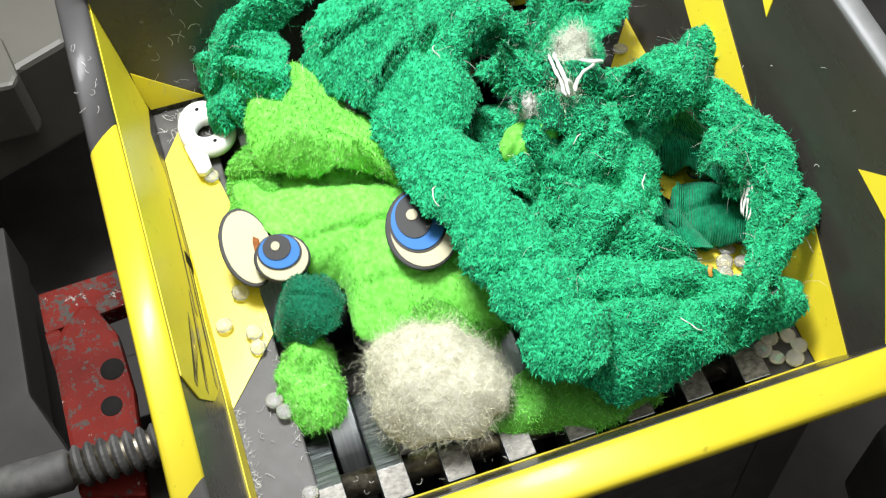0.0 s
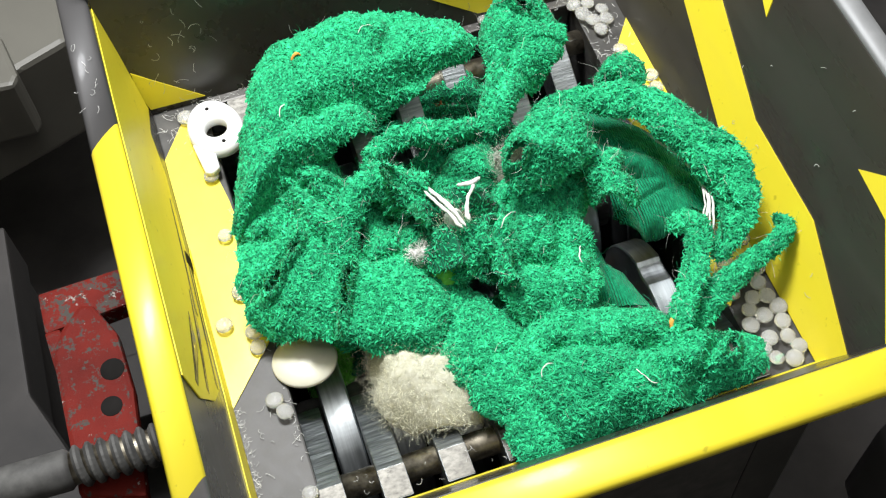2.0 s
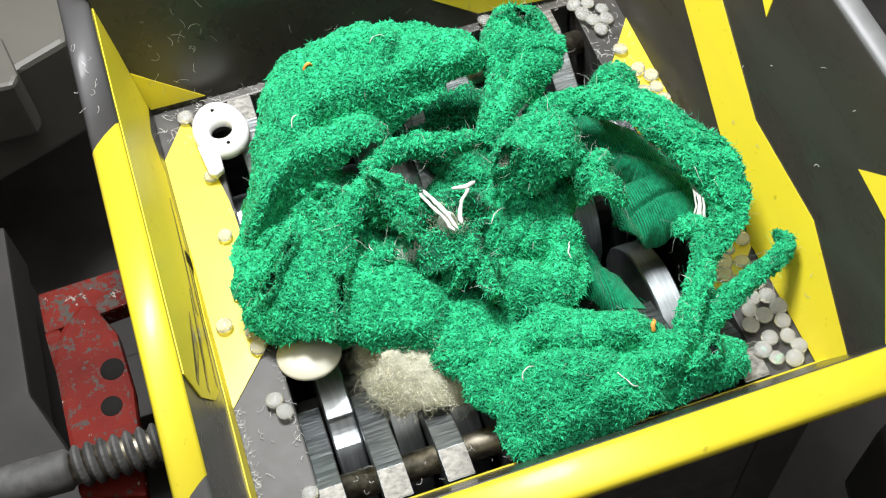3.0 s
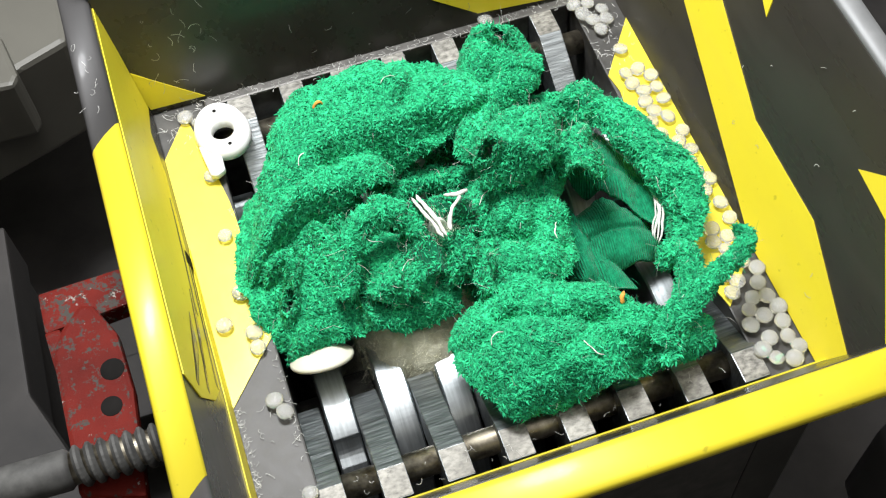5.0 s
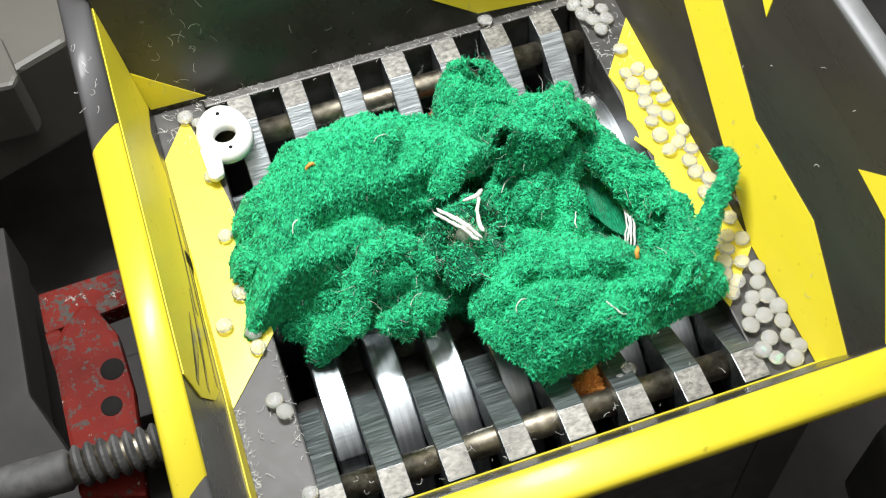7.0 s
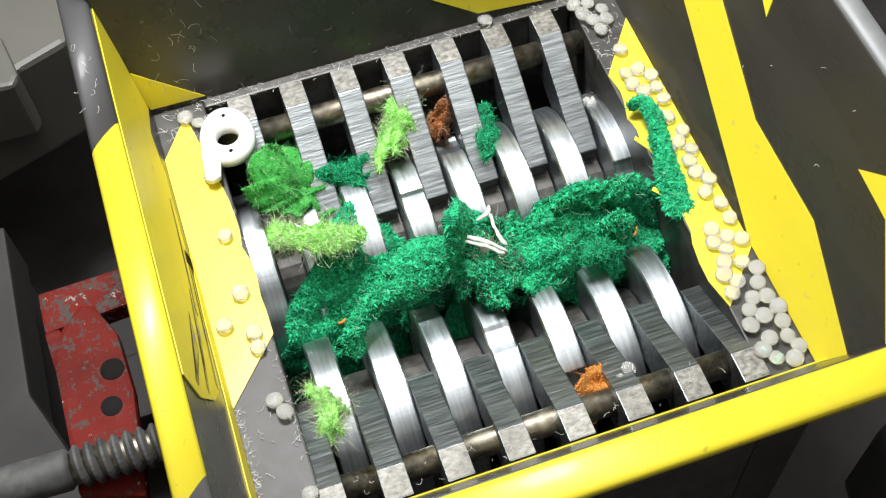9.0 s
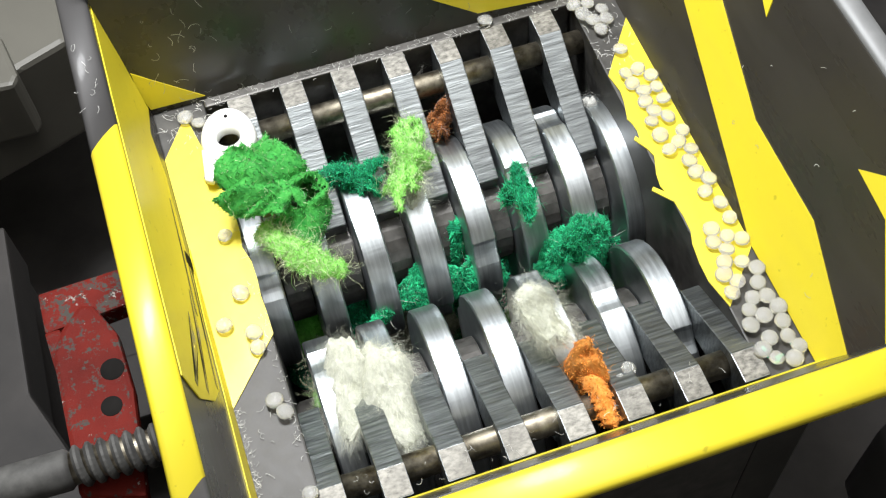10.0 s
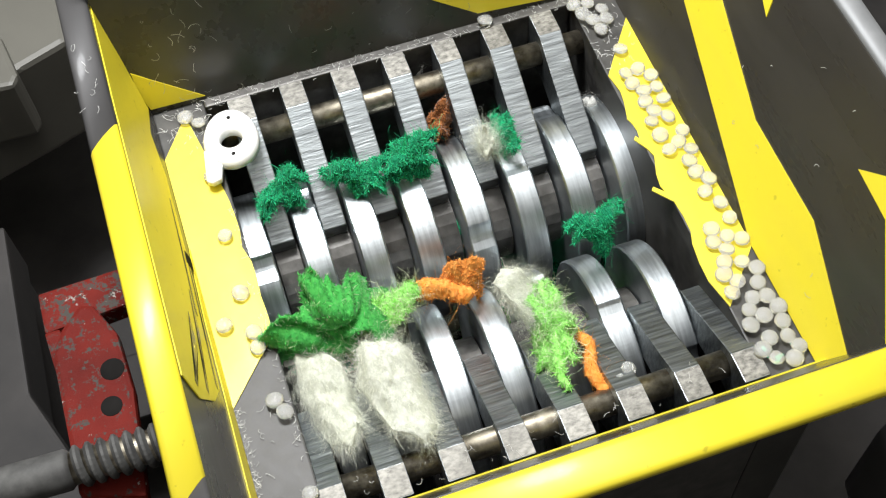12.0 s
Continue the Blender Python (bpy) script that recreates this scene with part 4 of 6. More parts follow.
def toy_eye(key, squash=1.0, size=1.0, slim=1.0, iris=True):
    """A printed oval plastic eye: plain rings on a white plate."""
    ob = thing("plastic_eye", "oval printed plastic toy eye with blue ring", "toy eye", group="toy eyes")
    part("plate", prism([(6.2 * size * slim * math.cos(i * 0.157), 7.6 * size * squash * math.sin(i * 0.157)) for i in range(40)], 0, 0.9, 0.25), EYE_BLACK, ob, "black rim")
    part("white", disc_layer(5.6 * size * slim, 7.0 * size * squash, 0.25 * size, -0.1 * size, 0.95), EYE_WHITE, ob, "off-white face")
    if iris:
        part("ring_outline", disc_layer(4.9 * size, 5.7 * size * squash, -0.6 * size, 1.1 * size, 1.2), EYE_BLACK, ob)
        part("blue_ring", disc_layer(4.5 * size, 5.3 * size * squash, -0.6 * size, 1.1 * size, 1.45), EYE_BLUE, ob, "blue printed ring")
        part("pupil", disc_layer(3.1 * size, 4.0 * size * squash, -1.2 * size, 1.9 * size, 1.7), EYE_BLACK, ob, "black pupil")
        part("glint", disc_layer(0.95 * size, 1.0 * size, -1.5 * size, 2.1 * size, 1.95), EYE_WHITE, ob, "white dot")
    else:
        part("torn_print", prism([(1.2, -2.2), (2.6, -1.4), (3.0, 0.6), (2.0, 1.6), (1.5, 0.2)], 1.2, 1.35), RUST, ob, "torn print on the eye")
    PIECES[key] = ob


toy_eye("eye_r", 1.0, 1.22)
toy_eye("eye_l", 1.0, 1.2, 0.72, False)
toy_eye("eye_b", 0.72, 0.95)

fluff("w5", "stuffing_wisp", "wisp of white stuffing in the torn seam", 7, 8, 3, 74, 3000, STUFFING, 5.0, 1.0, 0.5, None, 0.045)
fluff("w6", "thread_knot", "frayed knot of white thread", 2.6, 2.0, 2.5, 76, 500, THREAD, 3.0, 1.0, 0.8, None, 0.1)
fluff("wool", "stuffing_ball", "ball of white polyester stuffing spilling out", 17, 16, 13, 50, 9000)

backing = thing("eye_backing", "domed white plastic backing disc", "plastic disc")
part("dish", turned([(0.0, 6.6), (0.5, 6.8), (1.0, 6.6), (2.1, 4.6), (2.8, 2.2), (3.0, 0.2)], "z", 40), CREAM_PLASTIC, backing, smooth=True)
PIECES["dish"] = backing


def washer():
    """The plastic nose washer: an oval ring with a stub."""
    ob = thing("plastic_washer", "white plastic oval washer with a round hole", "washer")
    n, verts, faces = 48, [], []
    prof = [(0.0, 0.0), (0.04, 1.1), (0.14, 1.4), (0.72, 1.5), (0.9, 1.25), (1.0, 0.5), (1.0, -0.2), (0.0, -0.2)]
    for i in range(n):
        w = 2 * math.pi * i / n
        c, s = math.cos(w), math.sin(w)
        for u, z in prof:
            ri, rx, ry = 2.5, 6.3, 7.2 + (1.6 if s > 0 else 0)
            verts.append(((ri + (rx - ri) * u) * c, (ri * 0.9 + (ry - ri * 0.9) * u) * s, z * 1.5))
    m = len(prof)
    for i in range(n):
        j = (i + 1) % n
        for k in range(m):
            l = (k + 1) % m
            faces.append((i * m + k, i * m + l, j * m + l, j * m + k))
    part("ring", (verts, faces), WHITE_PLASTIC, ob, smooth=True)
    part("stub", prism([(-6.6, -10.2), (-5.2, -11), (-3.2, -10.2), (-2.6, -6.4), (-4.0, -3.4), (-6.4, -1.5), (-6.5, -6)], -0.3, 1.5, 0.5), WHITE_PLASTIC, ob, "broken plastic stub", True)
    # Tiny black discs paint the shade of the pin holes.
    for y in (5.6, -4.6):
        part("pin_hole_shade", shifted(turned([(0, 0.45), (0.1, 0.45)], "z", 12), 0.2, y, 2.2), CAVITY_SHADE, ob)
    PIECES["washer"] = ob


washer()

# scraps that the discs carry up again
cloth("s1", "plush_scrap", "shredded mid-green plush scrap with pale backing", [lump(60, 10, 12.5, 6, 1.6, 0.4, wobble=0.3, tears=4, ragged_edge=0.12, curl=5, cuts=((3, -3, 3.2, 2.4, 0.5),)), *rag(160, 10, 4, 1.57, 4.5)[1:]], MOSS, "plush", long=1.0, density=8.0, fly=60, fringe=PALE, fringe_long=2.6)
part("pale_lining", shifted(lump(161, 4.5, 4, 2.5, 1.0, 0.6, wobble=0.2), 3, -3, -0.5), PALE, PIECES["s1"], "pale fluffy backing", True)
cloth("s1b", "plush_scrap", "shredded lime plush strip with pale fluff", strap(61, [(-9, 5, 2), (-3, 0, 3), (3, -3, 2), (10, -4, 0)], [7, 6, 6, 3], 2, 0.2, twist=40), FRESH, "plush", long=1.4, fly=60, fringe=PALE)
cloth("s2", "plush_scrap", "shredded lime plush scrap, frayed", rag(62, 12, 6, 1.4, 3.6), FRESH, "plush", long=1.2, fly=60, fringe=PALE)
cloth("s2b", "plush_scrap", "small lime plush scrap", rag(63, 6.5, 4, 1.57, 4.0), FRESH, "plush", long=1.1, fly=30, fringe=PALE)
cloth("o1", "orange_scrap", "lumpy orange terry scrap", lump(64, 3.4, 4.4, 6, 1.6, 0.8, wobble=0.2), ORANGE, "plush", density=6.0, fly=60, fly_material=ORANGE, long=0.8)
cloth("o2", "orange_scrap", "ragged orange terry strip", strap(65, [(-1, 5, 0), (0, 1, 3), (1, -3, 2), (2, -7, 0)], [4, 5, 4.5, 3], 4, 0.3), ORANGE, "plush", density=6.0, fly=60, fly_material=ORANGE, long=0.8)
cloth("o3", "orange_scrap", "thin orange terry shred", strap(66, [(-1, 9, 0), (1, 3, 2), (-1, -3, 2), (1, -10, 0)], [1.6, 2.6, 3, 1.8], 2, 0.2), ORANGE, "plush", density=6.0, fly=60, fly_material=ORANGE, long=0.8)
cloth("o4", "orange_scrap", "soiled orange fluff on a cleaning bar", lump(67, 2.6, 4.0, 3, 1.5, 0.8, wobble=0.25), RUST, density=5.0, fly=20, loop=1.0)
fluff("w1", "stuffing_wisp", "wisp of white stuffing drawn out by the discs", 6.8, 16, 4, 70, 7000, STUFFING, 5.2, 1.0, 0.74, (0, -1.2, 0), 0.045)
fluff("w2", "stuffing_wisp", "tuft of white stuffing drawn out by the discs", 6.8, 17, 7, 71, 8500, STUFFING, 5.2, 1.0, 0.84, (0.1, -1.2, 0), 0.045)
fluff("w3", "stuffing_wisp", "wisp of white stuffing on the discs", 5.5, 11, 4, 72, 5200, STUFFING, 6.0, 1.0, 0.7, (0.3, -1.2, 0), 0.045)
fluff("w4", "stuffing_wisp", "thin wisp of grey-white stuffing", 4.5, 9, 1.6, 73, 2000, STUFFING, 6.0, 1.0, 0.3, (0.1, 1, 0), 0.035)
for key, size, arms, axis, seed in (("g1", 8, 5, 1.2, 80), ("g2", 9, 6, 0.3, 81), ("g3", 8, 6, None, 82), ("g4", 8, 4, 1.57, 83), ("g5", 7, 4, 1.4, 84), ("g6", 8, 5, 0.4, 85), ("g7", 7, 4, 0.2, 86), ("g8", 5, 4, None, 87)):
    cloth(key, "plush_scrap", "small ragged green terry scrap", rag(seed, size, arms, axis, 3.2), GREEN, "plush", density=5.0, fly=220, long=1.3, fly_material=GREEN)

# ---- spilled pellets ----
def pellet_geo():
    bm = bmesh.new()
    bmesh.ops.create_icosphere(bm, subdivisions=2, radius=1.0)
    for v in bm.verts:
        v.co = Vector((v.co.x * 1.85, v.co.y * 1.85, v.co.z * 0.85)) * (1 + 0.07 * noise.noise(v.co * 2))
    return from_bm(bm)


PELLET_MESH = mesh_of("pellet", *pellet_geo(), PELLET, True)


def pellet(x, y, z, rnd):
    ob = new("pellet", PELLET_MESH)
    ob.matrix_basis = pose(x * MM, y * MM, z * MM, rnd.uniform(-14, 14), rnd.uniform(-14, 14), rnd.uniform(0, 360))
    s = rnd.uniform(0.9, 1.08)
    ob.scale = (s, s, s)
    return tagged(ob, "small milky white plastic stuffing pellet", "pellet", "stuffing pellets")


def packed(count, x0, x1, y0, y1, z, rnd, gap=3.1, taken=None):
    """Pellets lying close together without overlap, the ledge between the two lines."""
    taken = taken if taken is not None else []
    tries = 0
    while count and tries < 4000:
        tries += 1
        y = rnd.uniform(y0, y1)
        x = rnd.uniform(x0(y), x1(y))
        if all((x - a) ** 2 + (y - b) ** 2 > gap * gap for a, b in taken):
            taken.append((x, y))
            pellet(x, y, z, rnd)
            count -= 1
    return taken


prnd = random.Random(9)
LEDGE = 0.85
for x, y in ((-3.9, 96.5), (-1.3, 94.0), (-1.9, 78.4), (-2.7, 62.1), (-2.9, 47.1), (-8.0, 40.7), (-2.5, 37.0), (-2.6, 33.4), (-2.4, 20.8), (-1.0, 17.7), (-0.7, -0.3)):
    pellet(x, y, LEDGE, prnd)
pellet(70.6, 99.9, 1.1, prnd)
for x, y in ((92.2, 97.2), (93.2, 93.9), (95.6, 96.6), (94.9, 91.2), (95.5, 87.9), (98.2, 93.8), (97.4, 80.7), (98.0, 90.6)):
    pellet(x, y, LEDGE, prnd)
right_taken = packed(12, lambda y: 95.5, lambda y: 101.0, 57, 74, LEDGE, prnd)
right_taken = packed(12, lambda y: 96.0, lambda y: 101.4, 48, 58, LEDGE, prnd, taken=right_taken)
right_taken = packed(9, lambda y: 98.8, lambda y: 101.4, 29, 50, LEDGE, prnd, taken=right_taken)
right_taken = packed(9, lambda y: 95.0, lambda y: 101.3, 14, 30, LEDGE, prnd, taken=right_taken)
right_taken = packed(34, lambda y: 93.4, lambda y: 101.2, -5.5, 17, LEDGE, prnd, 2.95, right_taken)
for x, y in ((64.8, 2.6), (67.6, 4.8)):
    pellet(x, y, -2.4, prnd)

# ---- lint and stray threads ----
def lint(name, label, count, place, rnd, material, long=(2.0, 6.0), width=0.12):
    """Curled single fibres lying on a surface; place gives a point and the surface's normal."""
    verts, faces = [], []
    for _ in range(count):
        p, n = place()
        t = Vector((rnd.uniform(-1, 1), rnd.uniform(-1, 1), rnd.uniform(-1, 1))).cross(n).normalized()
        bend, steps = rnd.uniform(-0.55, 0.55), rnd.randint(4, 8)
        length = rnd.uniform(*long)
        at = p + n * 0.12
        for k in range(steps + 1):
            side = t.cross(n)
            verts += [tuple(at - side * width / 2 + n * 0.05), tuple(at + side * width / 2 + n * 0.05)]
            at = at + t * length / steps + n * rnd.uniform(-0.02, 0.05)
            t = (Matrix.Rotation(bend + rnd.uniform(-0.35, 0.35), 3, n) @ t).normalized()
            if k:
                m = len(verts)
                faces.append((m - 4, m - 3, m - 1, m - 2))
    return solo(name, (verts, faces), material, label, "lint", kind="stuff")


lrnd = random.Random(21)


def on_frame(frame_, x0, x1, y0, y1):
    def place():
        return frame_ @ Vector((lrnd.uniform(x0, x1), lrnd.uniform(y0, y1) , 0.3)), (frame_.to_3x3() @ Vector((0, 0, 1)))
    return place


def on_level(x0, x1, y0, y1, z):
    return lambda: (Vector((lrnd.uniform(x0, x1), lrnd.uniform(y0, y1), z)), Vector((0, 0, 1)))


lint("lint", "white fibres clinging to the black back wall", 26, on_frame(BACK, -10, 12, 1, 26), lrnd, LINT, (0.8, 3.6), 0.08)
lint("lint", "white fibres scattered over the back wall", 12, on_frame(BACK, 20, 95, 0.5, 14), lrnd, LINT, (0.6, 2.4), 0.08)
lint("lint", "white fibres on the dusty ledge", 22, on_level(-10.5, 0.5, -6, 24, -0.45), lrnd, LINT, (0.6, 2.4), 0.09)
lint("lint", "white fibres in the ledge corner", 50, on_level(-11, 0.8, 88, 100, -0.45), lrnd, LINT, (0.6, 2.4), 0.09)
lint("lint", "white fibres on the black ledge", 60, on_level(92.5, 102, 76, 98, -0.45), lrnd, LINT, (0.6, 2.4), 0.09)
lint("lint", "white fibres on the black side wall", 9, on_frame(RIGHT, -60, 0, 2, 40), lrnd, LINT, (0.6, 2.5), 0.1)
lint("lint", "white fibres along the opening's edge", 60, on_level(-0.6, 0.9, 8, 70, -0.4), lrnd, LINT, (0.4, 1.5), 0.07)
lint("lint", "white fibres along the end plate", 120, on_level(2, 91, 99, 104.5, -0.1), lrnd, LINT, (0.8, 2.5), 0.09)
lint("lint", "dark green crumbs of cloth on the ledge", 8, on_level(94, 100, -5, 3, -0.3), lrnd, GREEN, (0.8, 1.6), 0.6)
lint("lint", "white fibres clinging to the black rim", 12, on_level(-22, -17.5, 80, 100, 31.2), lrnd, LINT, (0.5, 2.4), 0.07)
lint("lint", "dense white fuzz in the ledge corner", 160, on_level(-11, -9.4, -7, 22, -0.45), lrnd, LINT, (0.4, 1.6), 0.06)
lint("lint", "white fuzz under the back wall", 160, on_level(-10, 92, 97.5, 101, -0.1), lrnd, LINT, (0.4, 1.5), 0.06)
lint("lint", "white fibres on the oily rods and bars", 40, on_level(3, 90, -6, 0, 0.15), lrnd, LINT, (0.5, 2.0), 0.05)


# grey lint caught between the discs
for k, (x, y, z) in enumerate(((53.6, 100.5, -9.0), (21.9, 67.7, -24.0), (34.3, 62.5, -26.0), (28.3, 104.1, -10.0), (89.2, 76.8, -12.0))):
    geo = lump(110 + k, 1.7, 2.0, 2.0, 0.6, 0.8, 2.0, 0.2, 8, 24)
    clump = thing("lint_clump", "small clump of grey-white lint caught in the cutter", "lint", pose(x * MM, y * MM, z * MM))
    part("core", geo, LINT, clump, smooth=True)
    part("fuzz", hairs(geo, 260, np.random.default_rng(k), 3.2, 0.06, 0.9, stand=0.9, bits=6), LINT, clump, kind="stuff")


